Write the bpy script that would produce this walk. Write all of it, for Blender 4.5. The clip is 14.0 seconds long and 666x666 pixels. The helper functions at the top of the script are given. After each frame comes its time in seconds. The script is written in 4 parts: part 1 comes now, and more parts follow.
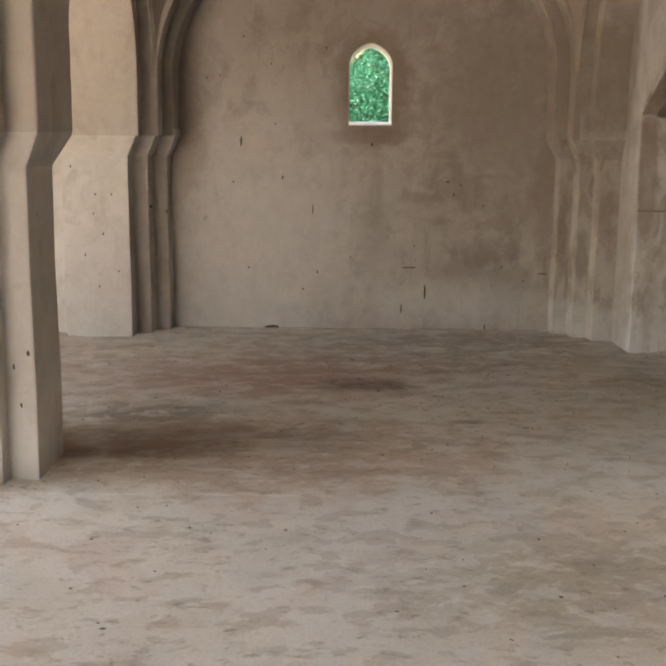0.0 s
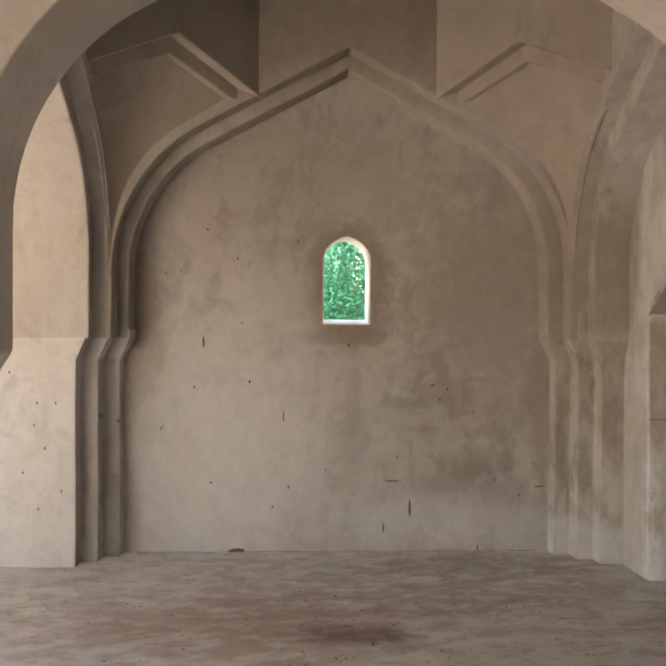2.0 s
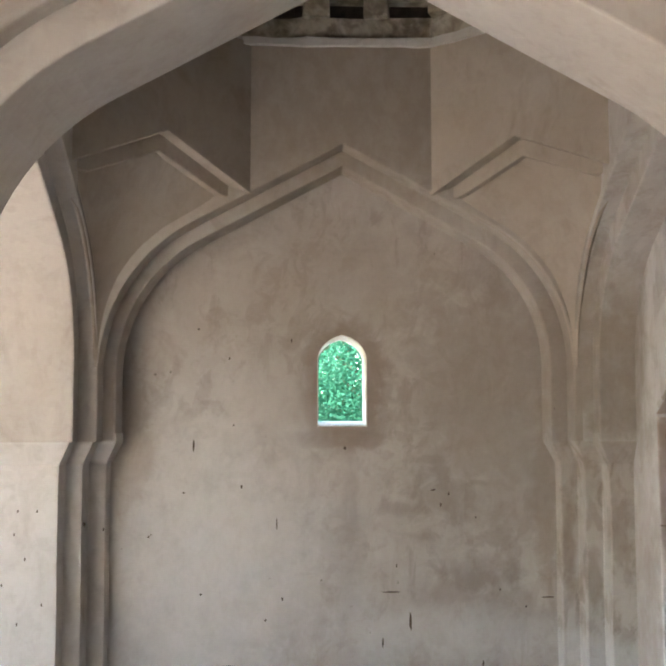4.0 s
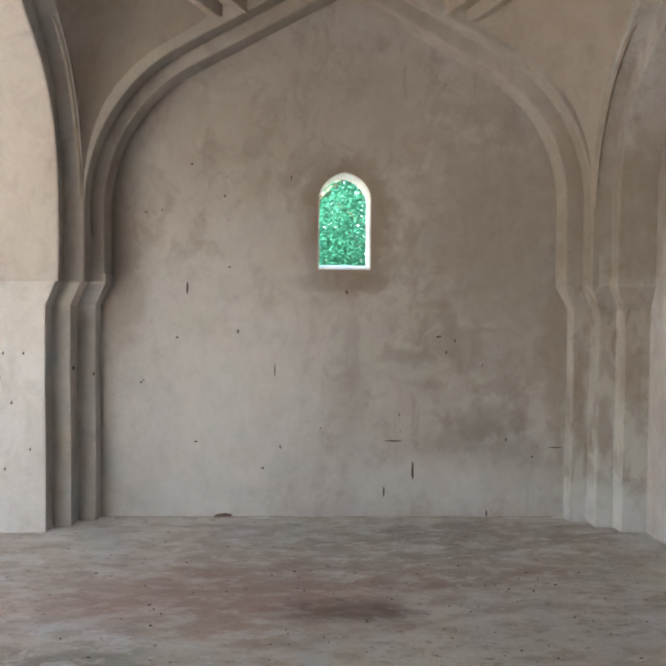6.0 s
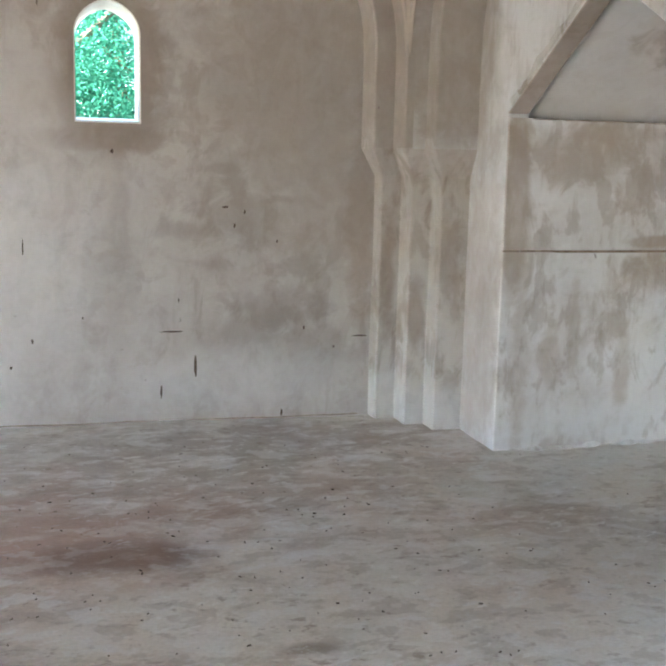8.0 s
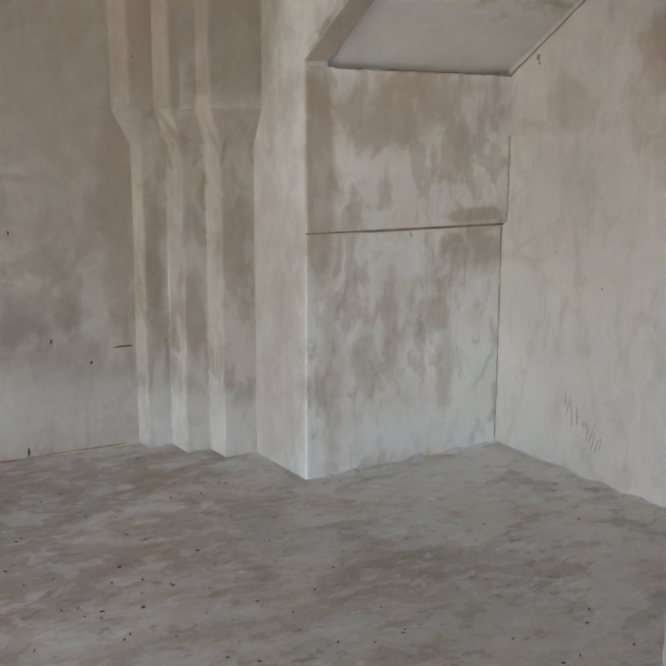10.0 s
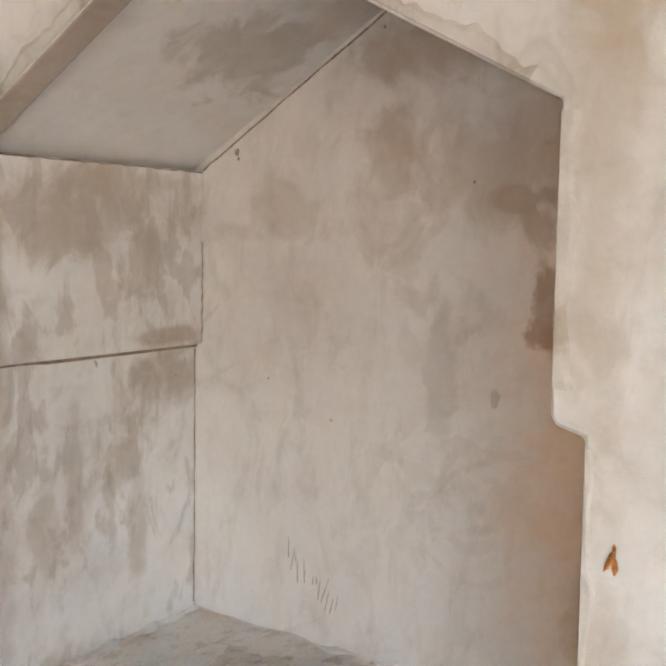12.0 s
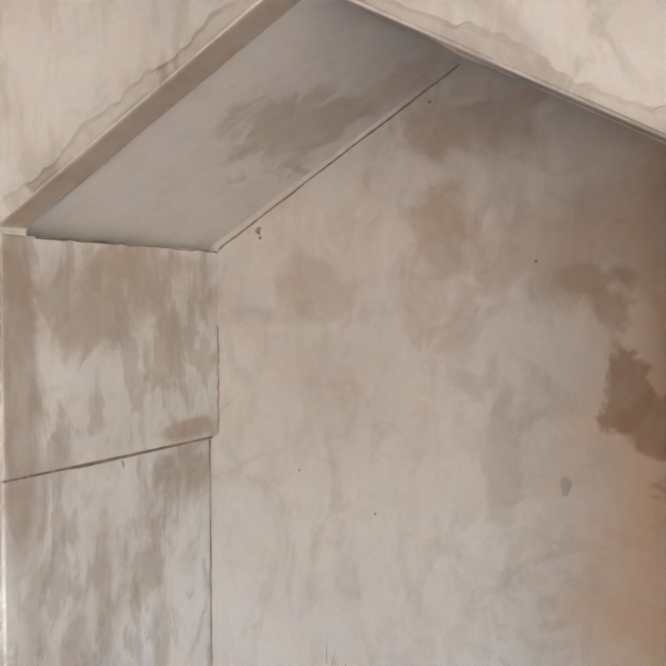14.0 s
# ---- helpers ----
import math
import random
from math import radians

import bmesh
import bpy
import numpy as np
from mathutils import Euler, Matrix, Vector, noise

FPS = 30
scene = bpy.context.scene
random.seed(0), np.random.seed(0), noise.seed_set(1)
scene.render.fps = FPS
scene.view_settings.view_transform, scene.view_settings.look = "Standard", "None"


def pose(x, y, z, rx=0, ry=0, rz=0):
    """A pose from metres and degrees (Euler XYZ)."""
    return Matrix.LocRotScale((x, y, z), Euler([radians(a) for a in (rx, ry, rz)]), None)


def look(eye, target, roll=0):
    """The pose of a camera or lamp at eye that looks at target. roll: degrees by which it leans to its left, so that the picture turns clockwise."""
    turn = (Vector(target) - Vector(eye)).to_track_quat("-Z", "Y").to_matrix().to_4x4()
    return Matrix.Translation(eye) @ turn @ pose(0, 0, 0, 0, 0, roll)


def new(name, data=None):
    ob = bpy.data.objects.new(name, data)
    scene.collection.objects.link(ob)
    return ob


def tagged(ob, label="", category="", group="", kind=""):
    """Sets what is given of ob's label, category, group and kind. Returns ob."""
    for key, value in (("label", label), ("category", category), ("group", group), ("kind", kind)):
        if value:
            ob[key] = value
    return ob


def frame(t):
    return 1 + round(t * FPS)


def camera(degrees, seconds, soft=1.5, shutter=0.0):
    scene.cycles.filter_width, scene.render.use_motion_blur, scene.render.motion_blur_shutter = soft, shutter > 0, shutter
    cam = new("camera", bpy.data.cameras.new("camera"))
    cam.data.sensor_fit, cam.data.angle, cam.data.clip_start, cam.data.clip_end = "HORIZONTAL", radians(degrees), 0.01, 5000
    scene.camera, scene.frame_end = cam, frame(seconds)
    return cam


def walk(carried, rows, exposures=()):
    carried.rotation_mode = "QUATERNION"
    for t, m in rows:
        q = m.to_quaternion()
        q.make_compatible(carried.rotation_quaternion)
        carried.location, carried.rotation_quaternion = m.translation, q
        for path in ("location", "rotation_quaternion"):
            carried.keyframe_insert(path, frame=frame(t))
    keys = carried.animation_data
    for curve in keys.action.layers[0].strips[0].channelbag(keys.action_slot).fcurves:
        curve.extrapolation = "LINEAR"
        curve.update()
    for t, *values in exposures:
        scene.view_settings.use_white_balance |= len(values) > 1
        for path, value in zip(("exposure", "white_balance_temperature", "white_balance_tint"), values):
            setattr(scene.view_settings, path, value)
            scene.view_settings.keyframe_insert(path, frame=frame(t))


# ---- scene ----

# ------------------------------------------------------------------ camera
cam = camera(35.5, 14.0, soft=2.6)
PATH = [
    (0, (-0.151, -8.108, 1.481), (-0.17, -6.141, 1.118), 0.5),
    (0.5, (-0.235, -7.856, 1.465), (-0.17, -5.89, 1.106), 1.0),
    (1, (-0.278, -7.626, 1.47), (-0.22, -5.65, 1.168), 0.3),
    (1.5, (-0.262, -7.393, 1.559), (-0.222, -5.4, 1.402), 0.1),
    (2, (-0.377, -7.199, 1.622), (-0.288, -5.202, 1.6), 0.3),
    (2.5, (-0.434, -7.108, 1.635), (-0.306, -5.113, 1.667), 0.5),
    (2.7, (-0.416, -7.066, 1.646), (-0.284, -5.071, 1.703), 0.3),
    (4.8, (-0.209, -6.893, 1.614), (-0.19, -4.902, 1.8), -0.6),
    (5, (-0.235, -6.861, 1.602), (-0.219, -4.865, 1.731), -0.8),
    (5.5, (-0.245, -6.739, 1.528), (-0.227, -4.739, 1.528), -0.1),
    (6, (-0.253, -6.562, 1.474), (-0.185, -4.565, 1.39), 0.5),
    (6.5, (-0.239, -6.34, 1.491), (-0.126, -4.351, 1.316), 0.5),
    (7, (-0.175, -6.088, 1.478), (-0.025, -4.11, 1.225), 0.7),
    (7.5, (-0.176, -5.807, 1.446), (0.162, -3.86, 1.144), 1.9),
    (7.7, (-0.169, -5.685, 1.442), (0.237, -3.752, 1.128), 1.7),
    (9.8, (-0.076, -4.478, 1.382), (0.823, -2.731, 1.008), 0.6),
    (10, (-0.046, -4.368, 1.401), (0.931, -2.664, 1.027), 0.2),
    (10.5, (0.078, -4.117, 1.367), (1.313, -2.58, 1.032), -0.1),
    (11, (0.121, -3.869, 1.39), (1.553, -2.502, 1.11), -0.3),
    (11.5, (0.156, -3.635, 1.397), (1.674, -2.352, 1.17), 0.1),
    (12, (0.089, -3.41, 1.419), (1.698, -2.235, 1.239), 0.9),
    (12.5, (-0.062, -3.237, 1.476), (1.617, -2.155, 1.375), 0.6),
    (13, (-0.073, -3.123, 1.525), (1.638, -2.089, 1.57), -0.5),
    (13.5, (-0.052, -2.964, 1.537), (1.684, -1.973, 1.588), -0.6),
    (14, (-0.069, -2.777, 1.479), (1.695, -1.838, 1.421), -0.2),
]
EXPOSURE = [(0.0, 3.98, 8200, 18), (0.5, 4.05, 8000, 18), (1.5, 4.2, 8350, 22), (2.0, 4.33, 7850, 18), (2.5, 4.45, 7350, 15), (5.0, 4.62, 6500, 11), (5.5, 4.5, 6300, 4), (6.0, 4.52, 6550, 11), (6.5, 4.72, 6450, 11),
            (7.0, 4.76, 6150, 10), (7.5, 4.92, 6150, 10), (10.0, 4.75, 6300, 10), (11.0, 4.95, 6550, 12), (12.0, 5.05, 6950, 17), (14.0, 5.17, 6800, 18)]
walk(cam, [(t, look(eye, target, roll)) for t, eye, target, roll in PATH], EXPOSURE)

# ------------------------------------------------------------------ world and sun
SUN_ELEVATION, SUN_AZIMUTH = 50.0, 242.0      # degrees; azimuth from +y towards +x
world = bpy.data.worlds.new("sky")
scene.world = world
world.use_nodes = True
sky = world.node_tree.nodes.new("ShaderNodeTexSky")
sky.sky_type, sky.sun_disc = "NISHITA", False
sky.sun_elevation, sky.sun_rotation = radians(SUN_ELEVATION), radians(SUN_AZIMUTH)
sky_back = world.node_tree.nodes["Background"]
sky_back.inputs["Strength"].default_value = 0.12
world.node_tree.links.new(sky.outputs[0], sky_back.inputs["Color"])
sun = new("sun", bpy.data.lights.new("sun", "SUN"))
sun.data.energy, sun.data.angle, sun.data.color = 4.0, radians(0.6), (1.0, 0.95, 0.87)
toward = Vector((math.sin(radians(SUN_AZIMUTH)) * math.cos(radians(SUN_ELEVATION)), math.cos(radians(SUN_AZIMUTH)) * math.cos(radians(SUN_ELEVATION)), math.sin(radians(SUN_ELEVATION))))
sun.matrix_world = look(toward * 30, (0, 0, 0))


# ------------------------------------------------------------------ materials
class Nodes:
    """Short hand for a material's node tree."""

    def __init__(self, name, rough=0.9):
        self.mat = bpy.data.materials.new(name)
        self.mat.use_nodes = True
        self.tree = self.mat.node_tree
        self.bsdf = self.tree.nodes["Principled BSDF"]
        self.bsdf.inputs["Roughness"].default_value = rough
        self.bsdf.inputs["Specular IOR Level"].default_value = 0.25
        self.where = self.tree.nodes.new("ShaderNodeTexCoord").outputs["Object"]

    def link(self, a, b):
        self.tree.links.new(a, b)

    def put(self, socket, value):
        if isinstance(value, bpy.types.NodeSocket):
            self.link(value, socket)
        elif value is not None:
            socket.default_value = value

    def math(self, kind, a, b=None, clamp=False):
        n = self.tree.nodes.new("ShaderNodeMath")
        n.operation, n.use_clamp = kind, clamp
        self.put(n.inputs[0], a)
        self.put(n.inputs[1], b)
        return n.outputs[0]

    def stretch(self, scale, turn=(0, 0, 0), shift=(0, 0, 0)):
        n = self.tree.nodes.new("ShaderNodeMapping")
        self.link(self.where, n.inputs["Vector"])
        n.inputs["Scale"].default_value, n.inputs["Rotation"].default_value, n.inputs["Location"].default_value = scale, turn, shift
        return n.outputs[0]

    def noise(self, scale, detail=4.0, rough=0.55, vector=None, distort=0.0):
        n = self.tree.nodes.new("ShaderNodeTexNoise")
        self.link(vector or self.where, n.inputs["Vector"])
        n.inputs["Scale"].default_value, n.inputs["Detail"].default_value = scale, detail
        n.inputs["Roughness"].default_value, n.inputs["Distortion"].default_value = rough, distort
        return n.outputs["Fac"]

    def strokes(self, turn, lengths, scale, shift=0.0):
        """A noise drawn out along a slanting direction, like the marks of a trowel or a broom."""
        n = self.tree.nodes.new("ShaderNodeMapping")
        n.vector_type = "TEXTURE"
        self.link(self.where, n.inputs["Vector"])
        n.inputs["Scale"].default_value, n.inputs["Rotation"].default_value, n.inputs["Location"].default_value = lengths, turn, (shift, shift, shift)
        return self.noise(scale, 4, 0.58, n.outputs[0], 0.45)

    def ramp(self, value, lo, hi, out_lo=0.0, out_hi=1.0):
        n = self.tree.nodes.new("ShaderNodeMapRange")
        n.interpolation_type = "SMOOTHSTEP"
        self.put(n.inputs["Value"], value)
        for key, v in (("From Min", lo), ("From Max", hi), ("To Min", out_lo), ("To Max", out_hi)):
            n.inputs[key].default_value = v
        return n.outputs["Result"]

    def mix(self, fac, a, b, kind="MIX"):
        n = self.tree.nodes.new("ShaderNodeMix")
        n.data_type, n.blend_type = "RGBA", kind
        self.put(n.inputs["Factor"], fac)
        self.put(n.inputs[6], (*a, 1) if isinstance(a, tuple) else a)
        self.put(n.inputs[7], (*b, 1) if isinstance(b, tuple) else b)
        return n.outputs[2]

    def spot(self, axes, centre, size, wobble, soft=0.55, reach=3.2):
        """A ragged-edged patch for stains and for painted light: an ellipse on the wall in two of the world's axes."""
        n = self.tree.nodes.new("ShaderNodeSeparateXYZ")
        self.link(self.where, n.inputs[0])
        total = None
        for k in (0, 1):
            d = self.math("DIVIDE", self.math("SUBTRACT", n.outputs["XYZ".index(axes[k].upper())], centre[k]), size[k])
            d = self.math("MULTIPLY", d, d)
            total = d if total is None else self.math("ADD", total, d)
        total = self.math("ADD", self.math("SQRT", total), self.math("MULTIPLY", self.math("SUBTRACT", wobble, 0.5), reach))
        return self.ramp(total, 1.0 + soft, 1.0 - soft)

    def bump(self, height, strength, distance):
        n = self.tree.nodes.new("ShaderNodeBump")
        n.inputs["Strength"].default_value, n.inputs["Distance"].default_value = strength, distance
        self.link(height, n.inputs["Height"])
        self.link(n.outputs[0], self.bsdf.inputs["Normal"])

    def colour(self, value):
        self.put(self.bsdf.inputs["Base Color"], (*value, 1) if isinstance(value, tuple) else value)
        return self.mat


AGED = 0.74     # grime over the whole of the plaster


def plaster(name, base, dark, pale, spots=(), streaks=0.3, stain_lo=0.52, smear=0.15, swipes=0.12, dabs=0.12):
    """Old lime plaster: pale wash rubbed off in patches, grime, trowel smears, pinholes. spots: axes, centre, size, colour, strength."""
    n = Nodes(name, 0.92)
    base, dark, pale = (tuple(v * AGED for v in tone) for tone in (base, dark, pale))
    big = n.noise(0.9, 5, 0.6, distort=0.4)
    mid = n.noise(3.2, 6, 0.62, distort=0.8)
    drip = n.noise(2.2, 5, 0.6, n.stretch((4.0, 4.0, 0.8)), 0.3)
    fine = n.noise(38, 4, 0.6)
    rag = n.noise(6.0, 6, 0.6, distort=0.6)
    worn = n.noise(11.0, 5, 0.6, n.stretch((1.0, 1.0, 0.6)), 0.2)
    brush = n.noise(4.2, 5, 0.62, n.stretch((1.6, 1.6, 0.75), (0.0, 0.7, 0.3)), 0.8)
    c = n.mix(n.ramp(big, 0.35, 0.68), base, pale)
    c = n.mix(n.math("MULTIPLY", n.ramp(mid, stain_lo, 0.74), 0.5), c, dark)
    c = n.mix(n.math("MULTIPLY", n.ramp(brush, 0.54, 0.66), smear), c, dark)
    c = n.mix(n.math("MULTIPLY", n.ramp(brush, 0.46, 0.34), smear * 0.7), c, pale)
    c = n.mix(n.math("MULTIPLY", n.ramp(drip, 0.55, 0.78), streaks), c, dark)
    patch = n.ramp(n.noise(1.3, 3, 0.5, n.stretch((1, 1, 1), (0, 0, 0), (5, 2, 7))), 0.40, 0.58)
    for turn, shift in ((0.85, 0.0), (-1.05, 4.0), (0.3, 9.0)):
        stroke = n.strokes((turn, turn, 0.0), (1.0, 1.0, 4.5), 7.0, shift)
        c = n.mix(n.math("MULTIPLY", n.math("MULTIPLY", n.ramp(stroke, 0.56, 0.63), patch), swipes), c, dark)
        c = n.mix(n.math("MULTIPLY", n.ramp(stroke, 0.42, 0.36), swipes * 0.6), c, pale)
    dab = n.noise(6.0, 4, 0.55, n.stretch((1.3, 1.3, 0.7), (0, 0, 0), (2, 6, 1)), 0.25)
    c = n.mix(n.math("MULTIPLY", n.ramp(dab, 0.54, 0.62), dabs), c, dark)
    c = n.mix(n.math("MULTIPLY", n.ramp(dab, 0.43, 0.36), dabs), c, pale)
    for axes, centre, size, tone, strength, *edge in spots:
        c = n.mix(n.math("MULTIPLY", n.spot(axes, centre, size, rag, *edge), n.ramp(worn, 0.66, 0.38, strength * 0.75, strength)), c, tuple(v * AGED for v in tone))
    c = n.mix(n.ramp(fine, 0.3, 0.75, 0.0, 0.05), c, dark, "MULTIPLY")
    pin = n.noise(16, 2, 0.5)
    c = n.mix(n.math("MULTIPLY", n.ramp(pin, 0.77, 0.82), 0.6), c, (0.09, 0.065, 0.05))
    h = n.math("ADD", n.math("MULTIPLY", mid, 1.0), n.math("MULTIPLY", fine, 0.03))
    h = n.math("ADD", h, n.math("MULTIPLY", brush, 0.35))
    n.bump(h, 0.35, 0.012)
    return n.colour(c)


GREYBROWN = (0.29, 0.25, 0.22)
mat_plaster = plaster("aged_plaster", (0.53, 0.48, 0.43), (0.36, 0.305, 0.26), (0.60, 0.56, 0.52), streaks=0.2)
mat_pier = plaster("whitewashed_plaster", (0.61, 0.575, 0.535), (0.40, 0.345, 0.30), (0.71, 0.69, 0.665), streaks=0.25)
mat_north = plaster("stained_shaded_plaster", (0.49, 0.44, 0.40), (0.36, 0.31, 0.27), (0.57, 0.53, 0.49), smear=0.5, streaks=0.25, swipes=0.42, dabs=0.1, spots=[
    ("xz", (0.08, 0.80), (0.11, 0.30), GREYBROWN, 0.5), ("xz", (0.10, 1.12), (0.05, 0.25), GREYBROWN, 0.4), ("xz", (0.74, 1.12), (0.26, 0.13), GREYBROWN, 0.5),
    ("xz", (0.98, 0.62), (0.30, 0.10), GREYBROWN, 0.5), ("xz", (0.75, 0.50), (0.26, 0.12), GREYBROWN, 0.45), ("xz", (1.12, 0.40), (0.22, 0.20), GREYBROWN, 0.5),
    ("xz", (0.45, 1.06), (0.14, 0.05), GREYBROWN, 0.5), ("xz", (1.42, 1.0), (0.07, 0.55), (0.34, 0.265, 0.205), 0.6),
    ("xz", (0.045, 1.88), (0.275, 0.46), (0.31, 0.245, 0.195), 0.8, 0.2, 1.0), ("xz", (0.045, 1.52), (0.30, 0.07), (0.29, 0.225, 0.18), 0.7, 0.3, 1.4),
    ("xz", (0.72, 1.30), (0.06, 0.10), GREYBROWN, 0.5, 0.4, 3.4), ("xz", (0.95, 1.22), (0.09, 0.03), GREYBROWN, 0.5, 0.4, 3.0), ("xz", (0.60, 1.38), (0.10, 0.025), GREYBROWN, 0.45, 0.4, 3.0), ("xz", (1.05, 0.85), (0.12, 0.05), GREYBROWN, 0.5, 0.4, 3.4),
    ("xz", (0.62, 0.86), (0.10, 0.04), GREYBROWN, 0.45, 0.4, 3.0), ("xz", (-0.55, 0.95), (0.18, 0.08), (0.46, 0.36, 0.30), 0.4, 0.5), ("xz", (-0.7, 1.28), (0.10, 0.02), GREYBROWN, 0.5, 0.4, 2.0), ("xz", (-1.3, 0.95), (0.05, 0.12), GREYBROWN, 0.45, 0.4, 2.4),
    # the large pale left patch paints the wall's brighter lit side
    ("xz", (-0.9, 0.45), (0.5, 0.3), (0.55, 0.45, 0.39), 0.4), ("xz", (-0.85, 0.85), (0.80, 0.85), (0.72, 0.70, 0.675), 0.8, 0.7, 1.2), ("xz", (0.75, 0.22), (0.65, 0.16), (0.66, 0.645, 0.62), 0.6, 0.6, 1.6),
    # the two big upper right patches paint the light falling off
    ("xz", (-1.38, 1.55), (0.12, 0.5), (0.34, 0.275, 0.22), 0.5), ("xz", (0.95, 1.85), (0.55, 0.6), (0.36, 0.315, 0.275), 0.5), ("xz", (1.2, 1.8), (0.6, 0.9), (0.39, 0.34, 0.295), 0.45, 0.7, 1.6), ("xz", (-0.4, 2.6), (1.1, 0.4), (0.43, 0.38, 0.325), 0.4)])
mat_niche = plaster("niche_plaster", (0.61, 0.575, 0.545), (0.45, 0.385, 0.33), (0.72, 0.70, 0.68), stain_lo=0.56, smear=0.24, swipes=0.22, dabs=0.16, spots=[
    ("yz", (-2.62, 0.7), (0.56, 1.5), (0.70, 0.46, 0.295), 1.0, 0.55, 0.5), ("yz", (-2.55, 1.05), (0.28, 0.7), (0.66, 0.43, 0.28), 0.6, 0.6, 0.8),
    ("yz", (-2.13, 1.26), (0.07, 0.12), (0.40, 0.27, 0.19), 0.85, 0.2, 3.6), ("yz", (-2.10, 1.45), (0.05, 0.14), (0.44, 0.32, 0.24), 0.75, 0.3, 3.6), ("yz", (-2.24, 1.12), (0.10, 0.10), (0.40, 0.26, 0.18), 0.8, 0.25, 3.0), ("yz", (-2.36, 1.0), (0.12, 0.10), (0.42, 0.27, 0.18), 0.8, 0.25, 3.0), ("yz", (-2.05, 1.55), (0.10, 0.035), (0.40, 0.30, 0.23), 0.7, 0.3, 3.0),
    ("yz", (-2.38, 0.25), (0.16, 0.35), (0.48, 0.33, 0.23), 0.6, 0.3, 2.2), ("yz", (-1.55, 1.62), (0.10, 0.22), (0.47, 0.38, 0.31), 0.65), ("yz", (-1.62, 1.4), (0.06, 0.16), (0.50, 0.44, 0.39), 0.5),
    ("yz", (-1.12, 1.52), (0.13, 0.09), (0.47, 0.39, 0.32), 0.55, 0.5, 4.2), ("yz", (-1.75, 1.0), (0.05, 0.18), (0.50, 0.46, 0.42), 0.6, 0.3, 3.0),
    ("yz", (-1.95, 0.93), (0.014, 0.03), (0.40, 0.36, 0.32), 0.7, 0.25), ("yz", (-2.05, 1.66), (0.5, 0.16), (0.47, 0.37, 0.295), 0.6, 0.5), ("yz", (-1.65, 2.02), (0.22, 0.10), (0.43, 0.34, 0.27), 0.7, 0.5)])
TAN = (0.53, 0.465, 0.40)
mat_ledge = plaster("damp_plaster", (0.67, 0.645, 0.615), (0.41, 0.345, 0.285), (0.90, 0.895, 0.89), streaks=0.5, stain_lo=0.52, smear=0.5, swipes=0.08, dabs=0.42, spots=[
    ("xz", (2.25, 1.5), (0.40, 0.14), (0.51, 0.44, 0.37), 0.6, 0.5, 2.4), ("xz", (2.5, 0.12), (0.40, 0.10), (0.88, 0.88, 0.875), 0.7, 0.5, 2.0), ("xz", (2.35, 0.92), (0.16, 0.08), (0.86, 0.865, 0.87), 0.6, 0.5, 2.0),
    ("xz", (2.28, 1.46), (0.16, 0.11), TAN, 0.7, 0.35, 4.4), ("xz", (2.62, 1.34), (0.09, 0.14), TAN, 0.75, 0.35, 4.4), ("xz", (2.45, 1.60), (0.5, 0.05), (0.53, 0.45, 0.38), 0.7, 0.5),
    ("xz", (2.55, 0.64), (0.08, 0.11), TAN, 0.7, 0.4, 4.2), ("xz", (2.32, 0.62), (0.035, 0.22), TAN, 0.7, 0.4, 2.0), ("xz", (2.62, 0.40), (0.05, 0.20), TAN, 0.6, 0.4, 2.0), ("xz", (2.2, 0.45), (0.06, 0.15), TAN, 0.55, 0.4, 2.0),
    ("xz", (2.80, 0.92), (0.20, 0.12), (0.45, 0.375, 0.30), 0.75, 0.5), ("xz", (2.75, 1.065), (0.16, 0.028), (0.47, 0.37, 0.29), 0.7, 0.35, 1.6), ("xz", (1.96, 1.3), (0.07, 0.5), (0.46, 0.38, 0.31), 0.8, 0.3, 1.0),
    ("xz", (2.02, 0.5), (0.05, 0.6), (0.50, 0.42, 0.35), 0.5)])
mat_vault = plaster("vault_plaster", (0.80, 0.78, 0.755), (0.60, 0.545, 0.48), (0.88, 0.865, 0.845), streaks=0.08, smear=0.08, stain_lo=0.6, spots=[
    ("xy", (2.62, -1.22), (0.24, 0.16), (0.56, 0.52, 0.46), 0.9, 0.3, 3.0), ("xy", (2.80, -1.45), (0.12, 0.12), (0.62, 0.53, 0.45), 0.6)])
mat_east = plaster("pale_wall_plaster", (0.61, 0.595, 0.575), (0.44, 0.40, 0.36), (0.76, 0.763, 0.762), streaks=0.3, smear=0.4, swipes=0.2, dabs=0.22, spots=[
    ("yz", (-2.75, 0.30), (0.10, 0.35), (0.60, 0.52, 0.44), 0.5), ("yz", (-2.68, 1.55), (0.07, 0.45), (0.47, 0.405, 0.33), 0.6, 0.5, 3.4), ("yz", (-2.74, 1.88), (0.12, 0.12), (0.45, 0.385, 0.31), 0.7, 0.5, 3.2), ("yz", (-2.72, 0.55), (0.05, 0.40), (0.50, 0.44, 0.375), 0.5, 0.5, 3.2), ("yz", (-3.0, 0.9), (0.12, 0.10), (0.52, 0.455, 0.39), 0.5), ("yz", (-2.95, 0.35), (0.10, 0.2), (0.58, 0.50, 0.42), 0.5),
    # the first two paint the shade of the north-east corner
    ("yz", (-0.36, 2.38), (0.24, 0.92), (0.36, 0.315, 0.265), 0.9, 0.35, 0.8), ("yz", (-0.45, 0.6), (0.33, 0.8), (0.47, 0.40, 0.35), 0.7, 0.5, 1.6), ("yz", (-2.3, 2.25), (0.5, 0.12), (0.56, 0.49, 0.40), 0.5), ("yz", (-2.75, 2.1), (0.12, 0.12), (0.50, 0.40, 0.32), 0.5)])
